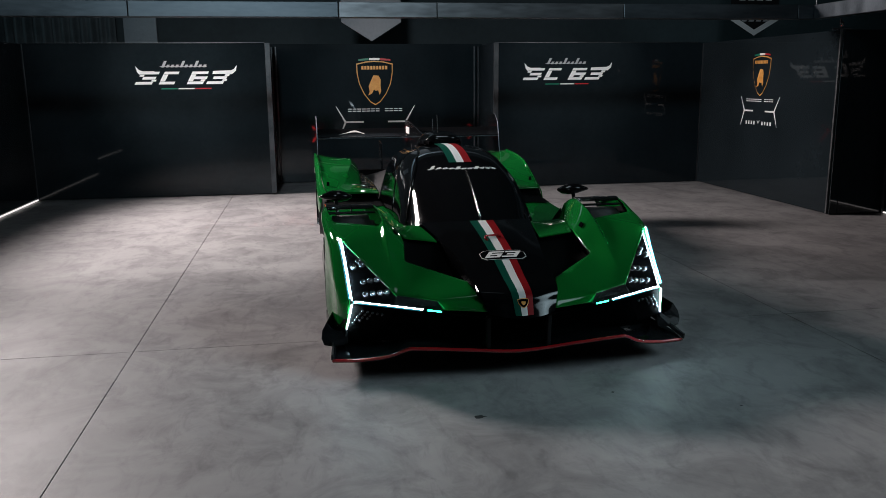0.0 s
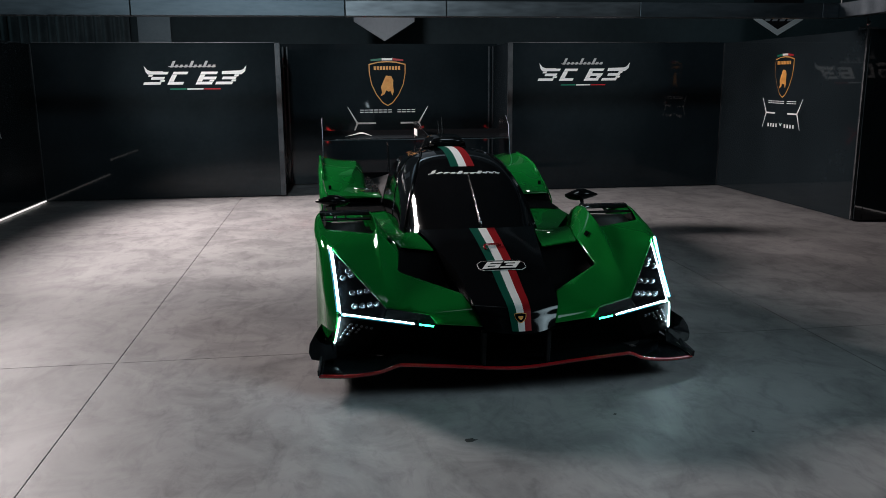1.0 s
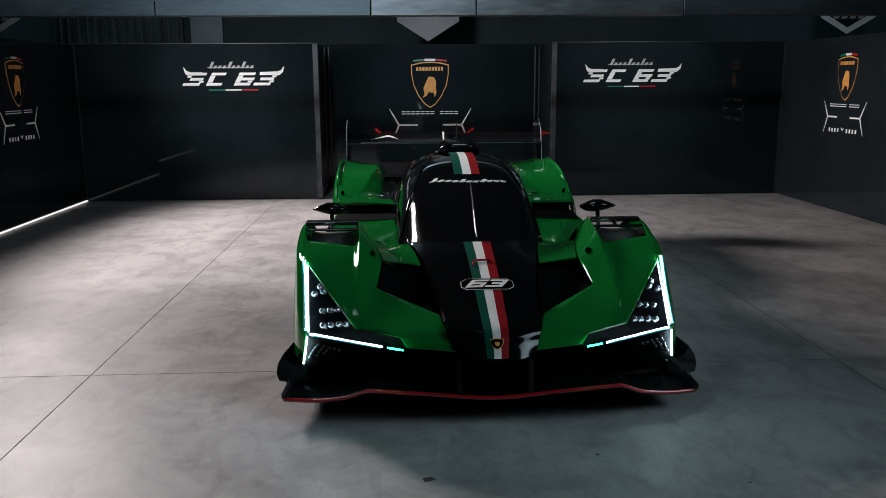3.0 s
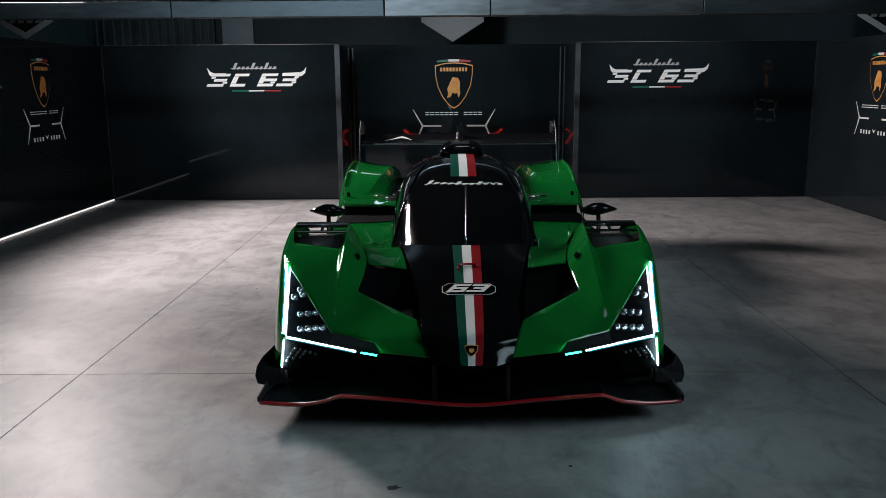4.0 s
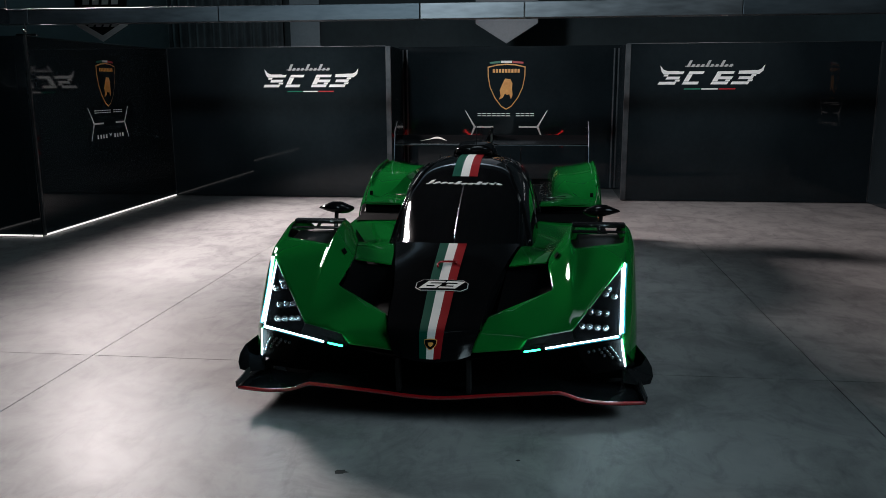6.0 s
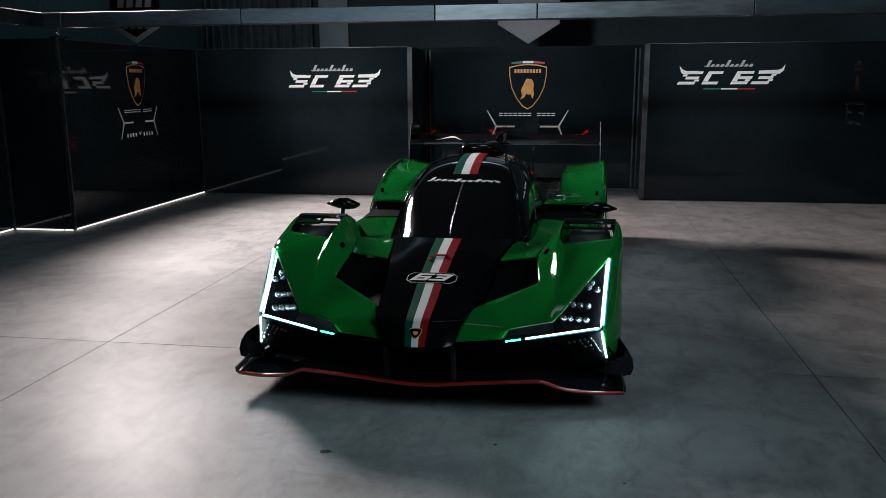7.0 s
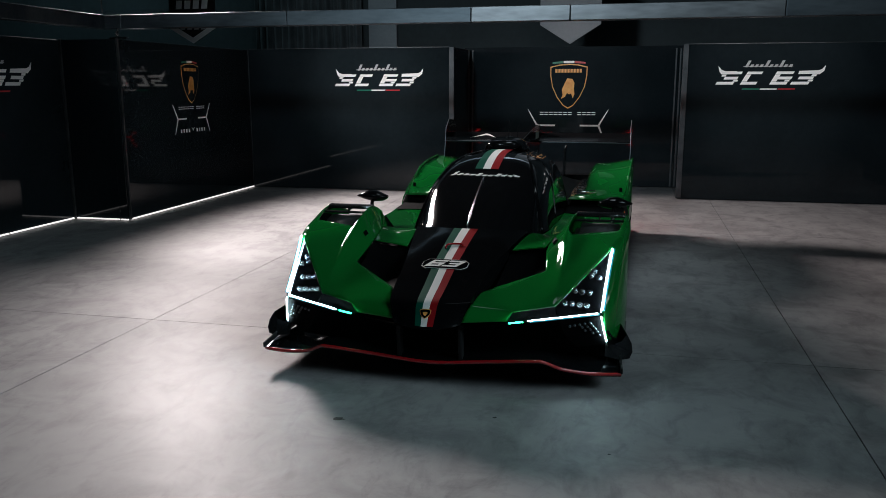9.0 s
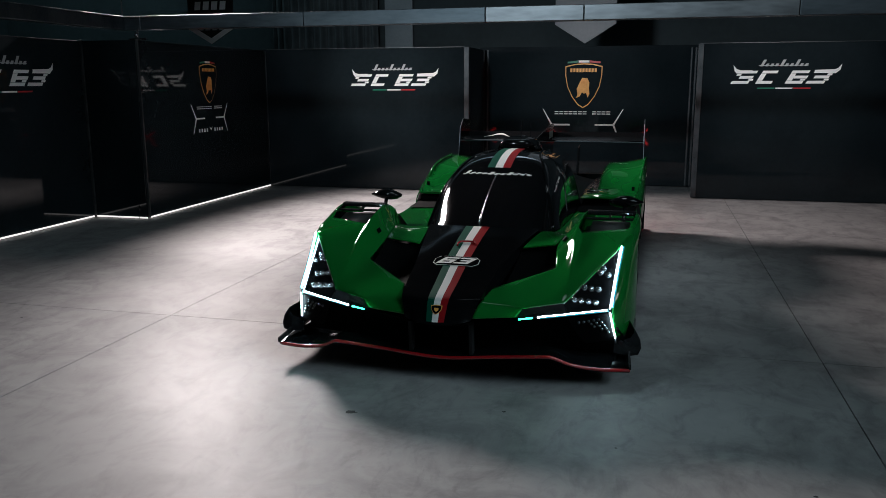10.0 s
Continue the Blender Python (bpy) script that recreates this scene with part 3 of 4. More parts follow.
CAGE_FACES = ("E e n N", "e D C n", "N n f F", "n C b f", "b S1 g f", "b B R1 S1", "g S1 S2 G", "S1 R1 R2 S2", "G S2 S3 G3", "S2 R2 R3 S3", "G3 S3 S4 G4", "S3 R3 R4 S4",
              "G4 S4 S5 G5", "S4 R4 R5 S5", "G5 S5 S6 G6", "S5 R5 R6 S6", "G6 S6 S7 G7", "S6 R6 R7 S7", "B P1 R1", "R1 P1 P2 T2 U2", "R1 U2 R2", "R2 U2 U3 R3", "U2 T2 T3 U3", "R3 U3 U4 R4", "T2 P2 A T3",
              "U3 T3 T4 U4", "T3 A O4 T4")
CAGE_CREASE = {"B R1": 1.0, "R1 R2": 0.8, "R2 R3": 0.45, "R3 R4": 0.35, "R4 R5": 0.35, "R5 R6": 0.35, "U2 U3": 0.7, "U3 U4": 0.7, "A O4": 0.5}
ARCH = [[(0.965, 0.92, 0.762), (0.972, 1.04, 0.778), (0.965, 1.2, 0.76), (0.95, 1.4, 0.68)],
        [(0.945, 0.50, 0.692), (0.962, 0.77, 0.722), (0.982, 0.92, 0.755), (0.986, 1.04, 0.769), (0.981, 1.2, 0.749), (0.966, 1.42, 0.668)],
        [(0.975, 0.59, 0.688), (0.986, 0.785, 0.712), (0.998, 0.92, 0.735), (1.0, 1.04, 0.747), (0.997, 1.2, 0.727), (0.98, 1.43, 0.64)],
        [(0.992, 0.70, 0.67), (0.999, 0.80, 0.69), (1.005, 0.92, 0.705), (1.005, 1.04, 0.712), (1.003, 1.2, 0.69), (0.99, 1.44, 0.60)]]
FLANK = [[(0.893, 0.27, 0.535), (0.945, 0.36, 0.55), (0.981, 0.50, 0.55), (0.995, 0.66, 0.53)],
         [(0.876, 0.10, 0.39), (0.94, 0.20, 0.39), (0.982, 0.38, 0.39), (0.998, 0.62, 0.38)],
         [(0.908, 0.15, 0.24), (0.95, 0.22, 0.235), (0.985, 0.38, 0.23), (0.998, 0.62, 0.22)]]


def front_cage(s):
    """Nose panel, fender top, crest, arch edge and flank of one side as a coarse cage with creased outlines."""
    bm = bmesh.new()
    crease = bm.edges.layers.float.new("crease_edge")
    corner = bm.verts.layers.float.new("crease_vert")
    v = {k: bm.verts.new((s * x, y, z)) for k, (x, y, z) in CAGE.items()}
    for names in CAGE_FACES:
        bm.faces.new([v[k] for k in names.split()])
    new_row = lambda row: [bm.verts.new((s * x, y, z)) for x, y, z in row]
    arch = [[v["A"], v["O4"]] + new_row(ARCH[0])] + [new_row(r) for r in ARCH[1:]]
    flank = [[r[0] for r in arch]] + [new_row(r) for r in FLANK]
    for grid in (arch, flank):
        for p, q in zip(grid, grid[1:]):
            for i in range(len(p) - 1):
                bm.faces.new((p[i], p[i + 1], q[i + 1], q[i]))
    bmesh.ops.recalc_face_normals(bm, faces=bm.faces)
    if sum(f.normal.z * f.calc_area() for f in bm.faces) < 0:
        bmesh.ops.reverse_faces(bm, faces=bm.faces)
    for e in bm.edges:
        if len(e.link_faces) == 1 and min(w.co.y for w in e.verts) < 0.67:
            e[crease] = 1.0
    for k in "EDCBFGA":
        v[k][corner] = 1.0
    for pair, c in CAGE_CREASE.items():
        a, b = pair.split()
        bm.edges.get((v[a], v[b]))[crease] = c
    return bm


for s in (-1, 1):
    fender = part("front_fender", front_cage(s), PAINT, car, "glossy green nose and front wing", smooth=True)
    mod = fender.modifiers.new("smooth", "SUBSURF")
    mod.levels = mod.render_levels = 3
    mod = fender.modifiers.new("thickness", "SOLIDIFY")
    mod.thickness, mod.offset = 0.007, -1
    part("fender_lip", tube([(s * x, y, z) for x, y, z in ((0.676, 0.669, 0.701), (0.785, 0.707, 0.708), (0.928, 0.766, 0.714))], 0.006, 8), PAINT, car, smooth=True)
SHOULDER = [[(0.322, 0.665, 0.60), (0.42, 0.652, 0.618), (0.52, 0.644, 0.632)],
            [(0.35, 0.9, 0.617), (0.46, 0.9, 0.628), (0.56, 0.89, 0.65)],
            [(0.385, 1.1, 0.625), (0.50, 1.12, 0.618), (0.605, 1.12, 0.635)],
            [(0.44, 1.29, 0.588), (0.55, 1.32, 0.575), (0.65, 1.35, 0.59)]]
mirrored("shoulder_panel", SHOULDER, PAINT, 10, 12, label="green panel beside the windscreen")
POD = [[(0.44, 1.29, 0.588), (0.55, 1.32, 0.575), (0.65, 1.36, 0.59), (0.705, 1.37, 0.70)],
       [(0.47, 1.6, 0.58), (0.60, 1.6, 0.56), (0.74, 1.6, 0.555), (0.83, 1.6, 0.57)],
       [(0.48, 2.1, 0.57), (0.62, 2.1, 0.55), (0.80, 2.1, 0.54), (0.93, 2.1, 0.52)],
       [(0.49, 2.8, 0.555), (0.64, 2.8, 0.55), (0.82, 2.8, 0.545), (0.955, 2.8, 0.53)]]
mirrored("side_pod", POD, PAINT, 12, 18, label="green side pod")
LIP = [[(0.49, 2.74, 0.625), (0.65, 2.77, 0.632), (0.80, 2.81, 0.632), (0.925, 2.85, 0.622)],
       [(0.50, 2.86, 0.633), (0.65, 2.88, 0.637), (0.80, 2.90, 0.640), (0.935, 2.93, 0.638)],
       [(0.50, 2.95, 0.634), (0.65, 2.96, 0.640), (0.80, 2.97, 0.650), (0.945, 2.99, 0.652)]]
mirrored("rear_fender_lip", LIP, PAINT, 16, 6, label="green lip over the side intake")
OUTER = [[(0.80, 2.97, 0.650), (0.87, 2.98, 0.652), (0.945, 2.99, 0.652)],
         [(0.745, 3.2, 0.695), (0.85, 3.22, 0.712), (0.965, 3.25, 0.72)],
         [(0.70, 3.5, 0.762), (0.83, 3.5, 0.770), (0.975, 3.5, 0.782)],
         [(0.665, 3.8, 0.778), (0.82, 3.8, 0.788), (0.985, 3.8, 0.81)],
         [(0.65, 4.3, 0.778), (0.82, 4.3, 0.786), (1.0, 4.3, 0.82)],
         [(0.65, 4.85, 0.725), (0.82, 4.85, 0.745), (1.0, 4.85, 0.785)]]
mirrored("rear_fender", OUTER, PAINT, 16, 28, label="green rear wing over the wheel")
INNER = [[(0.64, 2.955, 0.640), (0.71, 2.965, 0.645), (0.80, 2.97, 0.650)],
         [(0.60, 3.2, 0.632), (0.645, 3.2, 0.655), (0.745, 3.2, 0.695)],
         [(0.59, 3.5, 0.63), (0.615, 3.5, 0.705), (0.70, 3.5, 0.762)],
         [(0.59, 3.8, 0.62), (0.60, 3.8, 0.72), (0.665, 3.8, 0.778)],
         [(0.59, 4.3, 0.60), (0.595, 4.3, 0.71), (0.65, 4.3, 0.778)],
         [(0.59, 4.85, 0.58), (0.595, 4.85, 0.66), (0.65, 4.85, 0.725)]]
mirrored("fender_bowl", INNER, PAINT, 14, 28, label="green bowl inside the rear wing")
mirrored("engine_deck", [[(0.49, 2.955, 0.634), (0.58, 2.955, 0.636), (0.66, 2.955, 0.638)], [(0.49, 3.5, 0.628), (0.56, 3.5, 0.628), (0.62, 3.5, 0.628)],
                         [(0.50, 4.2, 0.60), (0.56, 4.2, 0.60), (0.62, 4.2, 0.60)], [(0.50, 4.85, 0.57), (0.56, 4.85, 0.57), (0.62, 4.85, 0.57)]], CARBON, 6, 14, label="black deck beside the engine cover")
for s in (-1, 1):
    part("deck_pipe", tube([(s * 0.52, 3.02, 0.645), (s * 0.60, 3.0, 0.656), (s * 0.70, 3.04, 0.662)], 0.007, 8), CHROME, car, "short bright pipe on the deck", smooth=True)
    part("deck_latch", box(min(s * 0.535, s * 0.56), max(s * 0.535, s * 0.56), 3.12, 3.2, 0.636, 0.664), CHROME, car, bevel=0.004)
both("fender_blade", lambda s: tube([(s * x, y, z) for x, y, z in ((0.965, 3.25, 0.724), (0.977, 3.5, 0.79), (0.987, 3.8, 0.82), (1.0, 4.3, 0.83))], 0.012, 8), PAINT, smooth=True)
RSIDE = [[(0.925, 2.85, 0.622), (0.955, 3.05, 0.665), (0.975, 3.45, 0.775), (0.985, 3.8, 0.81), (1.0, 4.3, 0.815), (1.0, 4.85, 0.785)],
         [(0.965, 2.86, 0.58), (0.985, 3.05, 0.62), (0.998, 3.45, 0.73), (1.004, 3.8, 0.77), (1.006, 4.3, 0.77), (1.004, 4.85, 0.73)],
         [(0.985, 2.86, 0.45), (0.996, 3.05, 0.48), (1.0, 3.45, 0.62), (1.004, 3.8, 0.70), (1.006, 4.3, 0.70), (1.004, 4.85, 0.58)]]
mirrored("rear_flank", RSIDE, PAINT, 24, 8, label="green side of the rear wing")

# dark insides: ducts beside the bonnet, intakes, arches
DUCT = [[(0.235, 0.070, 0.452), (0.345, 0.178, 0.474), (0.449, 0.280, 0.494), (0.556, 0.390, 0.515)],
        [(0.26, 0.16, 0.43), (0.36, 0.25, 0.43), (0.46, 0.34, 0.45), (0.56, 0.43, 0.51)],
        [(0.28, 0.35, 0.46), (0.37, 0.4, 0.45), (0.46, 0.45, 0.47), (0.55, 0.53, 0.54)],
        [(0.31, 0.69, 0.57), (0.42, 0.68, 0.59), (0.49, 0.67, 0.6), (0.535, 0.65, 0.625)]]
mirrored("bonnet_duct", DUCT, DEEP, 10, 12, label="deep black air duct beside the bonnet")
both("duct_wall", lambda s: sheet([[(0.213, -0.075, 0.467), (0.246, 0.29, 0.554), (0.304, 0.67, 0.605)], [(0.232, -0.02, 0.44), (0.25, 0.29, 0.45), (0.305, 0.66, 0.55)]], 12, 2, s), GLOSS, smooth=True)
# near-black sheet just above the green pod, stands in for shade at the intake
both("pod_shade", lambda s: sheet([[(0.485, 2.38, 0.569), (0.62, 2.40, 0.556), (0.78, 2.42, 0.549), (0.93, 2.46, 0.538)], [(0.49, 2.88, 0.562), (0.64, 2.88, 0.556), (0.82, 2.88, 0.552), (0.95, 2.88, 0.54)]], 8, 6, s), DEEP, label="near-black sheet over the side pod for the shade at the intake")
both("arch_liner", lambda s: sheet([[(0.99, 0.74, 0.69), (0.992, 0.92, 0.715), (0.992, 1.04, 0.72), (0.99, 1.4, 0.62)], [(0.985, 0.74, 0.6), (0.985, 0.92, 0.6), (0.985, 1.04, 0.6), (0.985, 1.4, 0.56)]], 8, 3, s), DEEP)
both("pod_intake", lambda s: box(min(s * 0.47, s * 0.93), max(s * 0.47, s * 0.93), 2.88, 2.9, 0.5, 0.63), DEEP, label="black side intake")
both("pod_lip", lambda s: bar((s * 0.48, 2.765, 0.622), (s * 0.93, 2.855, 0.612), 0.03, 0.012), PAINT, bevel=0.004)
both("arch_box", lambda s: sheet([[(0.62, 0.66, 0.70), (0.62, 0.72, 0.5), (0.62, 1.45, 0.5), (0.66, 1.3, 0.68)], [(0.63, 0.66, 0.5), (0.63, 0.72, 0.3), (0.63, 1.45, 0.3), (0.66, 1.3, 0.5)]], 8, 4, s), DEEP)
both("arch_louvre", lambda s: bar((s * 0.67, 1.06, 0.768), (s * 0.972, 1.06, 0.768), 0.06, 0.026), CARBON, bevel=0.006, label="black bar over the wheel arch")
both("arch_louvre", lambda s: bar((s * 0.665, 0.965, 0.744), (s * 0.968, 0.965, 0.744), 0.03, 0.013), CARBON, bevel=0.004, label="thin black bar over the wheel arch")
both("louvre_web", lambda s: bar((s * 0.815, 0.96, 0.745), (s * 0.815, 1.06, 0.766), 0.01, 0.018), CARBON)

# under the nose: bumper, pillars, splitter with its red edge
BUMP = [sym(r) for r in (
    [(0, -0.19, 0.34), (0.2, -0.13, 0.345), (0.42, -0.05, 0.365), (0.66, 0.06, 0.375), (0.87, 0.16, 0.385)],
    [(0, 0.02, 0.30), (0.2, 0.02, 0.30), (0.42, 0.06, 0.31), (0.66, 0.14, 0.31), (0.89, 0.24, 0.30)],
    [(0, 0.12, 0.2), (0.2, 0.12, 0.2), (0.42, 0.13, 0.2), (0.66, 0.18, 0.21), (0.90, 0.26, 0.22)],
    [(0, 0.12, 0.12), (0.2, 0.12, 0.12), (0.42, 0.13, 0.13), (0.66, 0.2, 0.14), (0.90, 0.28, 0.13)])]
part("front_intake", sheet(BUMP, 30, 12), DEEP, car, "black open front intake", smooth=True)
both("intake_pillar", lambda s: bar((s * 0.165, -0.06, 0.15), (s * 0.165, -0.08, 0.335), 0.022, 0.05, (0, 1, 0)), DARK, bevel=0.004)
EDGE_LINE = [(0, -0.105, 0.146), (0.30, -0.104, 0.170), (0.545, -0.108, 0.192), (0.60, -0.100, 0.188), (0.69, -0.052, 0.142), (0.83, -0.008, 0.114), (0.985, 0.035, 0.106)]
FRONT = sym(EDGE_LINE)


def splitter_edge(t, lift=0.0, back=0.0):
    p = spline(FRONT, t)
    return (p.x, p.y + back, p.z + lift)


spl = bmesh.new()
rows = [[(x, y, z) for x, y, z in FRONT], [(x * 1.0, y + 0.12, z + 0.012) for x, y, z in FRONT], [(x * 0.985, y * 0.3 + 0.32, 0.12) for x, y, z in FRONT], [(x * 0.97, 0.62, 0.1) for x, y, z in FRONT]]
splitter = part("splitter", sheet(rows, 60, 12, 1, spl), GLOSS, car, "glossy black front splitter blade", smooth=True, solid=0.018)
part("red_edge", tube([splitter_edge(i / 72, -0.004, -0.004) for i in range(73)], 0.0095, 8), REDTRIM, splitter, "red edge trim along the splitter", smooth=True)
both("splitter_fence", lambda s: bar((s * 0.988, 0.01, 0.125), (s * 0.965, 0.30, 0.165), 0.010, 0.032), DARK, bevel=0.003)
FIN = [(0.895, 0.150), (0.975, 0.140), (1.024, 0.148), (1.038, 0.180), (1.032, 0.222), (1.006, 0.266), (0.980, 0.230), (0.940, 0.216), (0.895, 0.222)]


def dive_plane(s):
    """A thin scooped plate across the corner with a blade that runs back from its outer edge."""
    bm = bmesh.new()
    grid = [[bm.verts.new((s * (x - 0.02 * k), 0.15 + 0.05 * (z - 0.14) / 0.12 + 0.07 * k + 1.6 * (x - 0.955) ** 2, z + 0.012 * k)) for x, z in FIN[1:6]] for k in range(4)]
    for p, q in zip(grid, grid[1:]):
        for i in range(len(p) - 1):
            bm.faces.new((p[i], p[i + 1], q[i + 1], q[i]))
    bm.faces.new([bm.verts.new((s * x, 0.15 + 0.05 * (z - 0.14) / 0.12 + 1.6 * (x - 0.955) ** 2, z)) for x, z in FIN])
    bmesh.ops.remove_doubles(bm, verts=bm.verts, dist=0.001)
    bmesh.ops.recalc_face_normals(bm, faces=bm.faces)
    return bm


both("dive_plane", dive_plane, CARBON, label="black curved canard at the front corner", solid=0.006)
both("corner_panel", lambda s: sheet([[(0.87, 0.12, 0.375), (0.905, 0.15, 0.3), (0.91, 0.165, 0.22), (0.91, 0.19, 0.12)], [(0.93, 0.2, 0.24), (0.96, 0.25, 0.22), (0.975, 0.3, 0.18), (0.98, 0.35, 0.11)], [(1.0, 0.62, 0.22), (1.0, 0.62, 0.2), (1.0, 0.62, 0.16), (0.99, 0.62, 0.11)]], 8, 8, s), GLOSS, smooth=True)

# headlamps, with a black surround that runs up to a blunt inner end
def surround(s):
    return sheet([[(0.400, -0.088, 0.372), (0.52, -0.062, 0.380), (0.66, 0.006, 0.385)], [(0.408, -0.079, 0.380), (0.525, -0.035, 0.402), (0.645, 0.02, 0.410)],
                  [(0.435, -0.064, 0.430), (0.536, -0.013, 0.434), (0.636, 0.036, 0.439)]], 12, 4, s)


both("lamp_surround", surround, DEEP, label="black surround below the headlamp")
LAMP = [[(0.640, 0.042, 0.431), (0.729, 0.175, 0.511), (0.818, 0.308, 0.592), (0.908, 0.441, 0.674)],
        [(0.652, 0.020, 0.409), (0.745, 0.112, 0.450), (0.830, 0.198, 0.495), (0.895, 0.270, 0.535)],
        [(0.652, -0.012, 0.387), (0.735, 0.030, 0.391), (0.810, 0.068, 0.396), (0.876, 0.102, 0.401)]]
lamps = mirrored("headlight", LAMP, SCREEN, 16, 8, label="black glass headlamp with white light bars", solid=0)
LOWER = [[(0.66, 0.0, 0.375), (0.73, 0.03, 0.378), (0.80, 0.06, 0.382), (0.87, 0.10, 0.386)],
         [(0.69, 0.04, 0.30), (0.75, 0.06, 0.305), (0.82, 0.09, 0.31), (0.885, 0.13, 0.31)],
         [(0.75, 0.10, 0.21), (0.79, 0.115, 0.213), (0.84, 0.135, 0.217), (0.90, 0.16, 0.22)]]
lamp_bm = sheet(LAMP, 24, 12)
LAMP_TREE = BVHTree.FromBMesh(lamp_bm)
lamp_bm.free()
lower = mirrored("lower_lamp", LOWER, DEEP, 10, 8, label="black lower lamp cluster with small lenses", solid=0)


def led_line(points, radius):
    return lambda s: tube([(s * p[0], p[1], p[2]) for p in [spline(points, i / 10) for i in range(11)]], radius, 8)


# (x, y, z) of the round lenses behind the glass, and of the small ones below
LENSES = ((0.828, 0.27, 0.601), (0.808, 0.26, 0.567), (0.85, 0.26, 0.556), (0.729, 0.16, 0.498), (0.769, 0.16, 0.503), (0.809, 0.16, 0.508),
          (0.683, 0.09, 0.441), (0.721, 0.09, 0.449), (0.762, 0.09, 0.454), (0.802, 0.09, 0.459))
BARS = (([(0.874, 0.105, 0.42), (0.888, 0.26, 0.545), (0.908, 0.42, 0.682)], 0.0034), ([(0.853, 0.085, 0.404), (0.69, 0.0, 0.398), (0.515, -0.09, 0.392)], 0.0038))
for i, s in enumerate((-1, 1)):
    for run, r in BARS:
        lit = part("light_bar", led_line(run, r)(s), LED, lamps[i], "lit white light bar", smooth=True)
        part("light_guide", led_line([(x + 0.009, y + 0.007, z - 0.004) for x, y, z in run], 0.0068)(s), GUIDE, lit, "pale blue clear edge of the light bar", smooth=True)
    part("light_bar", led_line([(0.490, -0.099, 0.389), (0.455, -0.106, 0.385), (0.419, -0.110, 0.380)], 0.0042)(s), LEDGREEN, lamps[i], "small green light bar", smooth=True)
    part("light_bar", led_line([(0.872, 0.090, 0.388), (0.886, 0.12, 0.31), (0.902, 0.155, 0.235)], 0.0030)(s), LED, lower[i], "lit white light bar", smooth=True)
    for k, at in enumerate(LENSES):
        p, normal, _, _ = LAMP_TREE.find_nearest(Vector(at))
        part("lamp_lens", ball((s * p.x, p.y - 0.004, p.z + 0.003), 0.0175, 0.010, 0.0165, u=14, v=9), LENS, lamps[i], smooth=True)
        part("lens_core", ball((s * p.x + 0.003, p.y - 0.0115, p.z + 0.007), 0.007, 0.005, 0.005, u=8, v=6), CHROME, lamps[i], smooth=True)
    for r, (first, count) in enumerate(((0, 5), (0, 3), (0, 3), (0, 2), (0, 1))):
        for c in range(count):
            p = surface(LOWER, min(0.98, 0.70 - c * 0.12 + r * 0.04), 0.2 + r * 0.125 + c * 0.012)
            part("small_lens", ball((s * p.x, p.y - 0.003, p.z), 0.0092, 0.006, 0.0085, u=10, v=6), LENS, lower[i], smooth=True)

# floor and sills
part("underfloor", box(-0.95, 0.95, 0.5, 4.95, 0.05, 0.085), CARBON, car, bevel=0.01)
part("tub", box(-0.6, 0.6, 0.75, 4.8, 0.085, 0.55), DEEP, car)
both("sill", lambda s: sheet([[(0.97, 1.5, 0.5), (0.98, 2.1, 0.5), (0.985, 2.86, 0.5)], [(0.9, 1.5, 0.3), (0.93, 2.1, 0.3), (0.96, 2.86, 0.3)], [(0.97, 1.45, 0.06), (0.98, 2.1, 0.06), (0.99, 2.9, 0.06)]], 10, 8, s), GLOSS, smooth=True)


def wheel_at(x, y, r, w):
    tyre = disc((x, y, r), (1, 0, 0), r, w, 40)
    bmesh.ops.bevel(tyre, geom=[e for e in tyre.edges if abs(e.verts[0].co.x - e.verts[1].co.x) < 1e-5], offset=0.035, segments=3, affect="EDGES")
    t = part("wheel", tyre, RUBBER, car, "black slick tyre on a dark rim", smooth=True)
    s = 1 if x > 0 else -1
    part("rim", disc((x + s * (w / 2 + 0.003), y, r), (s, 0, 0), r * 0.66, 0.012, 32), RIM, t)
    spokes = bmesh.new()
    for k in range(10):
        a = k * math.tau / 10
        bar((x + s * (w / 2 + 0.012), y + 0.05 * math.cos(a), r + 0.05 * math.sin(a)), (x + s * (w / 2 + 0.012), y + r * 0.62 * math.cos(a), r + r * 0.62 * math.sin(a)), 0.02, 0.025, (1, 0, 0), spokes)
    part("spokes", spokes, CARBON, t)
    part("wheel_nut", disc((x + s * (w / 2 + 0.012), y, r), (s, 0, 0), 0.035, 0.03, 12), CARBON, t)


for s in (-1, 1):
    wheel_at(s * 0.82, 1.02, 0.358, 0.30)
    wheel_at(s * 0.82, 4.15, 0.355, 0.33)

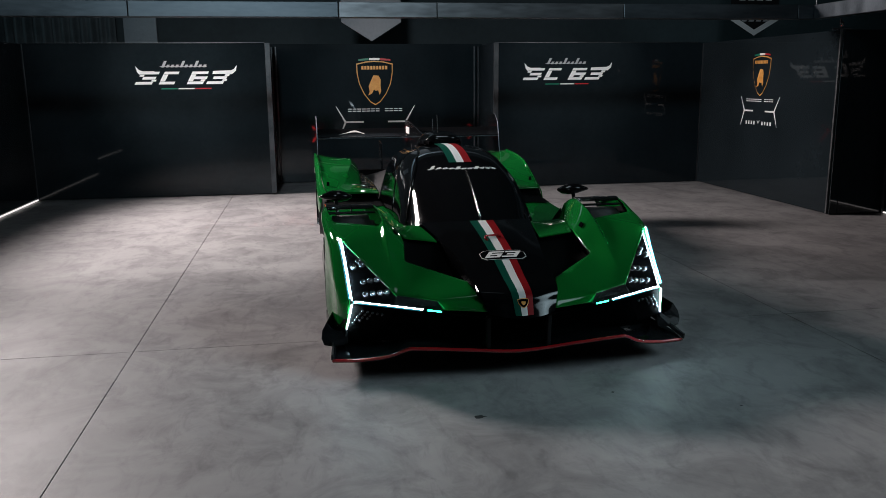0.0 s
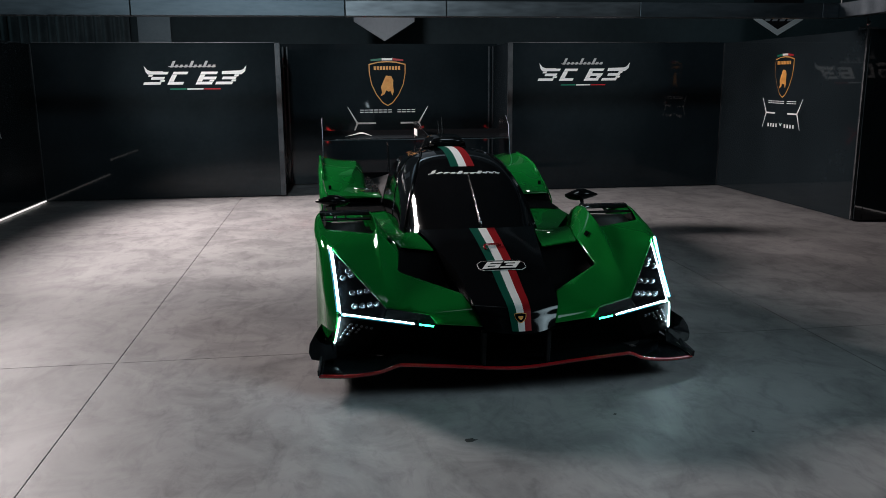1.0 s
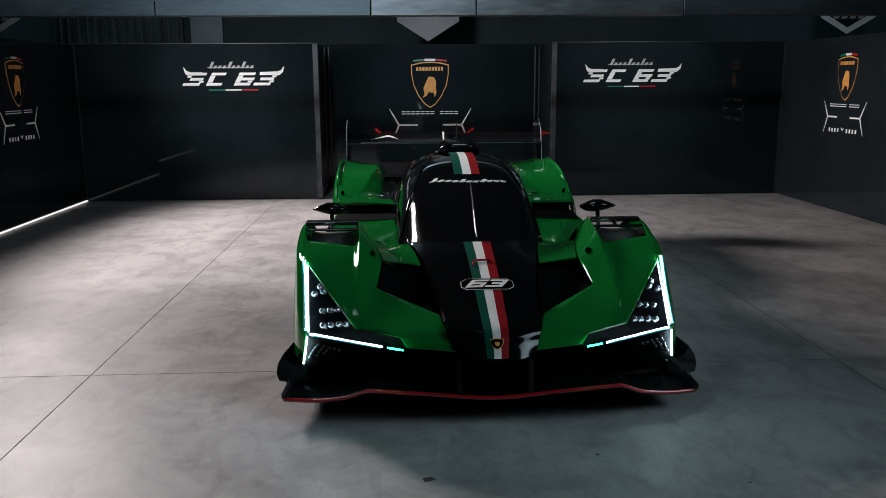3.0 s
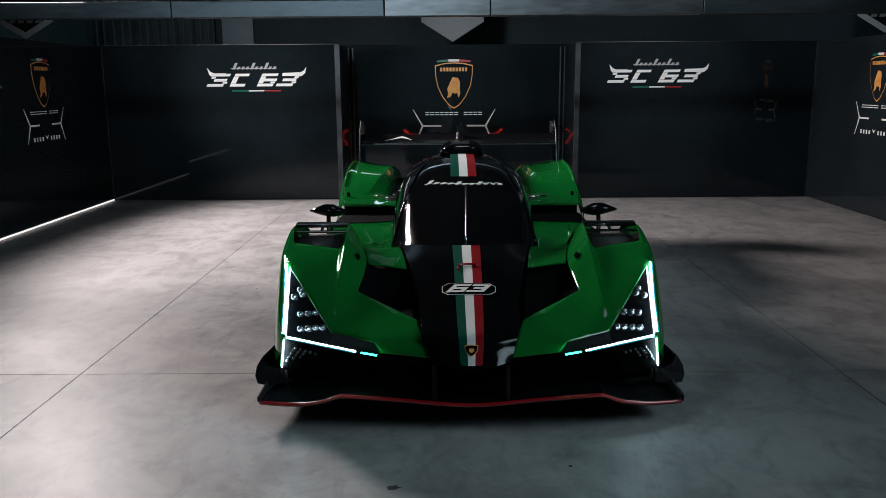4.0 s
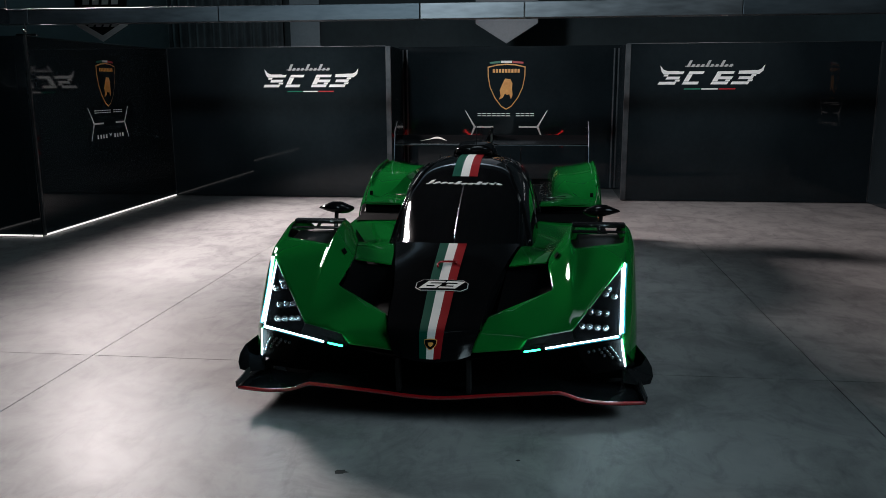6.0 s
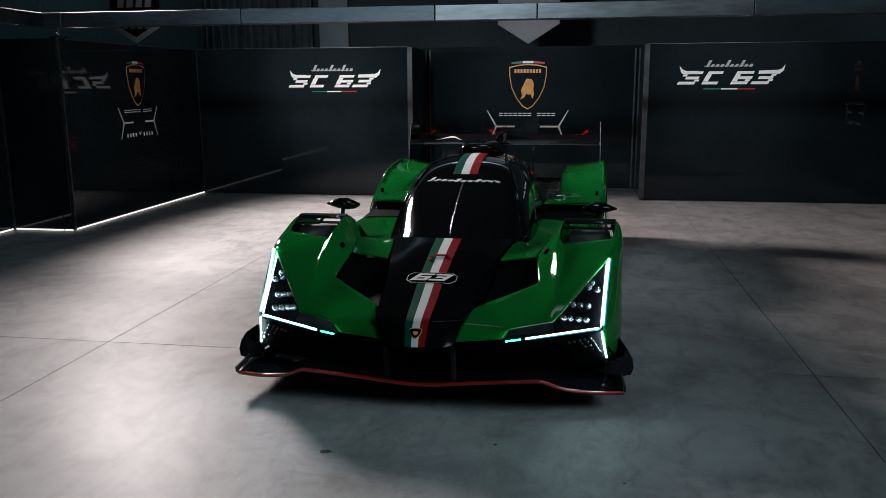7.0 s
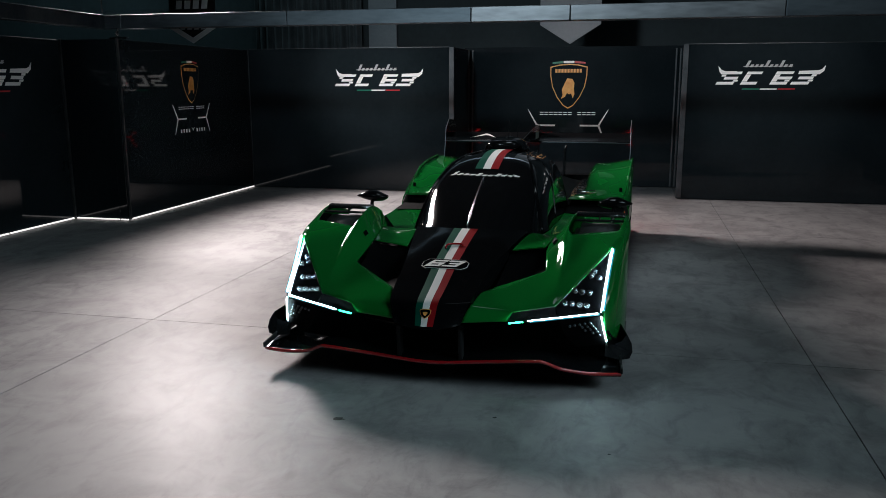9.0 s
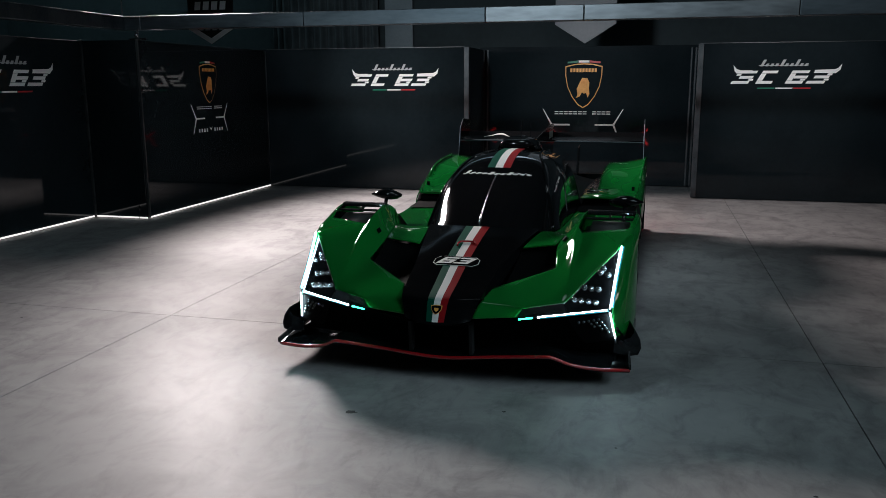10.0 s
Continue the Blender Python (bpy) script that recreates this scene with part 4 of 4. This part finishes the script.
# mirrors
for s in (-1, 1):
    pod, rings = bmesh.new(), []
    for x, high, low, deep in ((0.125, 0.004, 0.006, 0.012), (0.075, 0.026, 0.022, 0.042), (0.03, 0.043, 0.035, 0.062), (-0.03, 0.043, 0.042, 0.068), (-0.08, 0.020, 0.034, 0.05), (-0.115, 0.006, 0.014, 0.02)):
        section = ((0, high), (0.6, high * 0.75), (1, high * 0.1), (0.7, -low * 0.7), (0, -low), (-0.7, -low * 0.7), (-1, high * 0.1), (-0.6, high * 0.75))
        rings.append([pod.verts.new((s * (0.885 + x), 1.74 + a * deep, 0.745 + c)) for a, c in section])
    for near, far in zip(rings, rings[1:]):
        for k in range(8):
            pod.faces.new((near[k], near[(k + 1) % 8], far[(k + 1) % 8], far[k]))
    pod.faces.new(rings[0][::-1])
    pod.faces.new(rings[-1])
    bmesh.ops.recalc_face_normals(pod, faces=pod.faces)
    bmesh.ops.bevel(pod, geom=pod.edges[:], offset=0.004, segments=2, affect="EDGES", clamp_overlap=True)
    m = part("mirror", pod, GLOSS, car, "glossy black door mirror on a stalk", smooth=True)
    part("stalk", tube([(s * 0.885, 1.72, 0.72), (s * 0.88, 1.68, 0.67), (s * 0.875, 1.62, 0.56)], 0.014), CARBON, m, smooth=True)
    part("mirror_glass", disc((s * 0.885, 1.80, 0.742), (0, 1, 0), 0.035, 0.004, 20), CHROME, m)

# roof intake, aerials, fin and rear wing
SNORKEL = [sym(r) for r in (
    [(0, 2.30, 1.066), (0.08, 2.305, 1.067), (0.135, 2.36, 1.086), (0.150, 2.38, 1.05)],
    [(0, 2.34, 1.128), (0.085, 2.345, 1.127), (0.137, 2.39, 1.096), (0.155, 2.42, 1.05)],
    [(0, 2.7, 1.132), (0.085, 2.7, 1.128), (0.135, 2.7, 1.095), (0.165, 2.7, 1.03)],
    [(0, 3.4, 1.0), (0.06, 3.4, 0.98), (0.09, 3.4, 0.93), (0.12, 3.4, 0.88)])]
snork = part("roof_intake", sheet(SNORKEL, 12, 14), GLOSS, car, "glossy black roof intake", smooth=True, solid=0.006, fold=24)
part("intake_mouth", sheet([sym([(0, 2.300, 1.078), (0.08, 2.306, 1.080), (0.125, 2.355, 1.089)]), sym([(0, 2.330, 1.118), (0.08, 2.336, 1.117), (0.125, 2.378, 1.096)])], 12, 3), DEEP, snork)
for x, y, z, h in ((0.0, 2.62, 1.13, 0.14), (0.02, 3.0, 1.08, 0.14), (-0.25, 2.35, 1.0, 0.06), (0.27, 2.3, 0.99, 0.07)):
    part("aerial", tube([(x, y, z), (x, y + 0.03, z + h)], 0.003, 6), CARBON, car)
part("aerial_base", ball((0.0, 2.62, 1.136), 0.045, 0.05, 0.014), GLOSS, car, smooth=True)
fin = part("shark_fin", outline([(2.75, 1.02), (4.86, 0.64), (4.9, 1.13), (4.55, 1.14), (3.6, 1.07)], 0.012, Matrix.Translation((0.006, 0, 0)) @ pose(0, 0, 0, 90, 0, 90)), GLOSS, car, "black fin along the engine cover", bevel=0.004)
for s in (-1, 1):
    for i in range(3):
        part("letter_bar", box(s * 0.008 - 0.0015, s * 0.008 + 0.0015, 4.5 + i * 0.1, 4.57 + i * 0.1, 1.0, 1.07), CWHITE, fin)
WING = [[(x, 4.56, 0.962), (x, 4.60, 0.957), (x, 4.68, 0.962), (x, 4.78, 0.985), (x, 4.9, 1.032)] for x in (-0.965, -0.5, 0.0, 0.5, 0.965)]
rear = part("rear_wing", sheet(WING, 16, 12), CARBON, car, "black rear wing plane", smooth=True, solid=0.016)
for s in (-1, 1):
    part("endplate", outline([(4.50, 0.80), (5.02, 0.72), (5.06, 1.17), (4.72, 1.19), (4.58, 1.10)], 0.012, Matrix.Translation((s * 0.972 + 0.006, 0, 0)) @ pose(0, 0, 0, 90, 0, 90)), GLOSS, rear, "upright black end plate", bevel=0.003)
    part("wing_pylon", outline([(4.45, 0.6), (4.7, 0.6), (4.82, 0.92), (4.6, 0.9)], 0.012, Matrix.Translation((s * 0.3 + 0.006, 0, 0)) @ pose(0, 0, 0, 90, 0, 90)), CARBON, rear)
part("wing_mark", sheet([[(-0.74, 4.735, 0.992), (-0.66, 4.772, 1.003), (-0.56, 4.80, 1.014), (-0.46, 4.745, 0.995)], [(-0.74, 4.74, 0.994), (-0.66, 4.79, 1.010), (-0.56, 4.84, 1.030), (-0.46, 4.75, 0.997)]], 14, 3), CWHITE, rear, "small white mark on the wing", smooth=True)
part("wing_edge", tube([(-0.965, 4.553, 0.965), (0, 4.55, 0.963), (0.965, 4.553, 0.965)], 0.0045, 6), STEEL, rear)
# steel rods stand in for the bright reflection along the gloss plate edges
for s in (-1, 1):
    part("plate_glint_rod", tube([(s * 0.972, 4.50, 0.80), (s * 0.972, 4.58, 1.10), (s * 0.972, 4.72, 1.19)], 0.005, 6), STEEL, rear)
# tail with its red lights
part("tail_panel", box(-0.98, 0.98, 4.86, 4.9, 0.25, 0.6), DEEP, car, bevel=0.01)
for s in (-1, 1):
    tail = part("tail_light", tube([(s * 0.97, 4.93, 0.66), (s * 0.84, 4.94, 0.56), (s * 0.97, 4.93, 0.36)], 0.014), REDLIGHT, car, "lit red tail lamp")
    part("tail_bar", tube([(s * 0.84, 4.94, 0.56), (s * 0.6, 4.94, 0.55)], 0.012), REDLIGHT, tail)


# ---- decals that follow the bodywork ----
def tree_of(rows, nu=40, nv=60):
    bm = sheet(rows, nu, nv)
    bm.normal_update()
    t = BVHTree.FromBMesh(bm)
    bm.free()
    return t


HOOD_TREE, ROOF_TREE = tree_of(BONNET, 28, 54), tree_of(CANOPY, 40, 30)
CREST_TREE = tree_of([[CAGE[c + k] for c in "GSR"] for k in "3456"], 24, 40)


def lay(tree, p, way=(0, 0, -1), lift=0.003):
    hit, normal, _, _ = tree.ray_cast(Vector(p), Vector(way))
    if hit is None:
        hit, normal, _, _ = tree.find_nearest(Vector(p) + Vector(way) * 0.6)
    if normal.dot(Vector(way)) > 0:
        normal = -normal
    return hit + normal * lift


def ribbon(tree, x0, x1, y0, y1, n, lift=0.003, z=1.5, skew=0.0):
    bm = bmesh.new()
    prev = None
    for i in range(n + 1):
        y = y0 + (y1 - y0) * i / n
        line = [bm.verts.new(lay(tree, (x0 + (x1 - x0) * k / 4, y, z), lift=lift)) for k in range(5)]
        if prev:
            for k in range(4):
                bm.faces.new((prev[k], prev[k + 1], line[k + 1], line[k]))
        prev = line
    return bm


def stripe_on(rows, x0, x1, v0, v1, n, narrow, wide, lift=0.003):
    """A ribbon between the shares x0 and x1 of a width that grows towards the back, following a sheet from row to row."""
    def find(x, v):
        lo, hi = 0.0, 1.0
        for _ in range(24):
            mid = (lo + hi) / 2
            lo, hi = (mid, hi) if surface(rows, mid, v).x < x else (lo, mid)
        p = surface(rows, lo, v)
        du = surface(rows, min(lo + 0.01, 1), v) - surface(rows, max(lo - 0.01, 0), v)
        dv = surface(rows, lo, min(v + 0.01, 1)) - surface(rows, lo, max(v - 0.01, 0))
        return p + du.cross(dv).normalized() * lift

    bm, prev = bmesh.new(), None
    for i in range(n + 1):
        v = v0 + (v1 - v0) * i / n
        width = narrow + (wide - narrow) * v
        line = [bm.verts.new(find(width * (x0 + (x1 - x0) * k / 3), v)) for k in range(4)]
        if prev:
            for k in range(3):
                bm.faces.new((prev[k], prev[k + 1], line[k + 1], line[k]))
        prev = line
    return bm


for i, (m, lab) in enumerate(((CGREEN, "dark green stripe"), (CWHITE, "white stripe"), (CRED, "red stripe"))):
    part("stripe", stripe_on(BONNET, -0.5 + i / 3, -0.5 + (i + 1) / 3, 0.035, 0.995, 80, 0.092, 0.154), m, hood, lab, smooth=True)
    x0, x1 = -0.083 + i * 0.0553, -0.083 + (i + 1) * 0.0553
    part("stripe", ribbon(ROOF_TREE, x0, x1, 1.60, 2.3, 60), m, canopy, lab, smooth=True)


def cut_fine(bm, step=0.018):
    """Slices a flat shape into narrow strips, so that it can follow a curve."""
    lo, hi = min(v.co.x for v in bm.verts), max(v.co.x for v in bm.verts)
    x = lo + step
    while x < hi:
        bmesh.ops.bisect_plane(bm, geom=bm.verts[:] + bm.edges[:] + bm.faces[:], plane_co=(x, 0, 0), plane_no=(1, 0, 0))
        x += step
    return bm


def draped(points, depth, tree, at, u, v, way, lift):
    """A flat shape in the plane of u and v laid onto the bodywork."""
    bm = bmesh.new()
    U, V = Vector(u), Vector(v)
    bm.faces.new([bm.verts.new((a, b, 0)) for a, b in points])
    cut_fine(bm)
    for p in bm.verts:
        p.co = lay(tree, Vector(at) + U * p.co.x + V * p.co.y, way, lift)
    return bm


HAT, HUP, HWAY = (0, 0.29, 0.9), (0, 0.98, 0.19), (0, 0, -1)
chamf = [(-0.105, -0.062), (0.105, -0.062), (0.135, -0.03), (0.135, 0.03), (0.105, 0.062), (-0.105, 0.062), (-0.135, 0.03), (-0.135, -0.03)]
plate = part("number_panel", draped([(x * 0.97, y * 0.98) for x, y in chamf], 0, HOOD_TREE, HAT, (1, 0, 0), HUP, HWAY, 0.0045), CWHITE, hood, "white-edged black number panel")
part("panel_face", draped([(x * 0.94, y * 0.90) for x, y in chamf], 0, HOOD_TREE, HAT, (1, 0, 0), HUP, HWAY, 0.006), GLOSS, plate)
number = bmesh.new()


def stroke(x0, x1, y0, y1, lean=0.55):
    one = draped(slanted(x0 + y0 * lean, x1 + y0 * lean, y0, y1, lean), 0, HOOD_TREE, HAT, (1, 0, 0), HUP, HWAY, 0.0075)
    me = bpy.data.meshes.new("stroke")
    one.to_mesh(me)
    one.free()
    number.from_mesh(me)
    bpy.data.meshes.remove(me)


for x, kind in ((-0.092, 6), (0.004, 3)):
    stroke(x, x + 0.088, 0.022, 0.040)
    stroke(x + 0.02 * (kind == 3), x + 0.088, -0.009, 0.009)
    stroke(x, x + 0.088, -0.040, -0.022)
    stroke(x + 0.064, x + 0.088, -0.023, -0.008)
    if kind == 6:
        stroke(x, x + 0.024, -0.023, 0.023)
    else:
        stroke(x + 0.064, x + 0.088, 0.008, 0.023)
part("race_number", number, CWHITE, plate, "white slanted number 63")

NAT, NWAY = (0, -0.51, 0.673), (0, 0.8, -0.6)
badge_shape = [(x * 0.108, y * 0.082 + 0.026) for x, y in shield_points(0.55, 0.62)]
badge = part("badge", draped(badge_shape, 0, HOOD_TREE, NAT, (1, 0, 0), (0, 0.6, 0.8), NWAY, 0.0045), GOLD, hood, "small gold and black shield badge")
part("badge_face", draped([(x * 0.86, y * 0.86) for x, y in badge_shape], 0, HOOD_TREE, NAT, (1, 0, 0), (0, 0.6, 0.8), NWAY, 0.006), GLOSS, badge)
part("badge_shape", draped([(x * 0.4, y * 0.4) for x, y in badge_shape], 0, HOOD_TREE, NAT, (1, 0, 0), (0, 0.6, 0.8), NWAY, 0.0075), GOLD, badge)

# script word mark on the windscreen, in plain slanted bars
for i in range(11):
    x = -0.235 + i * 0.044
    tall = 0.045 if i in (0, 4, 7) else 0.024
    pts = [(x, 0), (x + 0.028, 0), (x + 0.028 + tall * 0.5, tall), (x + tall * 0.5, tall)]
    part("script_bar", draped(pts, 0, ROOF_TREE, (0, 1.475 + 0.9 * x * x, 1.5), (1, 0, 0), (0, 1, 0), (0, 0, -1), 0.003), CWHITE, canopy)
for i in range(10):
    x = -0.245 + i * 0.049
    y = 1.484 + 0.9 * (x + 0.0245) ** 2
    part("script_bar", ribbon(ROOF_TREE, x, x + 0.049, y, y + 0.009, 1, 0.0036), CWHITE, canopy)

# wiper, tow loop
part("wiper", tube([lay(ROOF_TREE, (0.0 + 0.01 * i / 12, 0.90 + 0.54 * i / 12, 1.5), lift=0.012) for i in range(13)], 0.0045), CHROME, canopy, "bright upright wiper arm", smooth=True)
part("tow_loop", tube([lay(HOOD_TREE, p, lift=0.01) for p in ((-0.045, 0.50, 1), (-0.05, 0.535, 1), (-0.04, 0.565, 1), (0.0, 0.57, 1), (0.04, 0.57, 1), (0.046, 0.55, 1))], 0.006), REDTRIM, hood, "red tow loop", smooth=True)
for s in (-1, 1):
    at, normal, _, _ = CREST_TREE.find_nearest(Vector((0.570, 0.62, 0.680)))
    normal = normal if normal.z > 0 else -normal
    at, normal = Vector((s * at.x, at.y, at.z)), Vector((s * normal.x, normal.y, normal.z))
    along = Vector((s * 0.02, 0.36, 0.40))
    along = (along - normal * along.dot(normal)).normalized()
    place = Matrix((along.cross(normal), along, normal)).transposed().to_4x4()
    place.translation = at + normal * 0.004
    part("fender_sensor", outline([(0.017, 0), (0, 0.026), (-0.017, 0), (0, -0.026)], 0.008, place), GLOSS, car, "small black diamond sensor")
both("fender_vent", lambda s: box(s * 0.91 - 0.012, s * 0.91 + 0.012, 3.02, 3.03, 0.655, 0.695), DEEP)
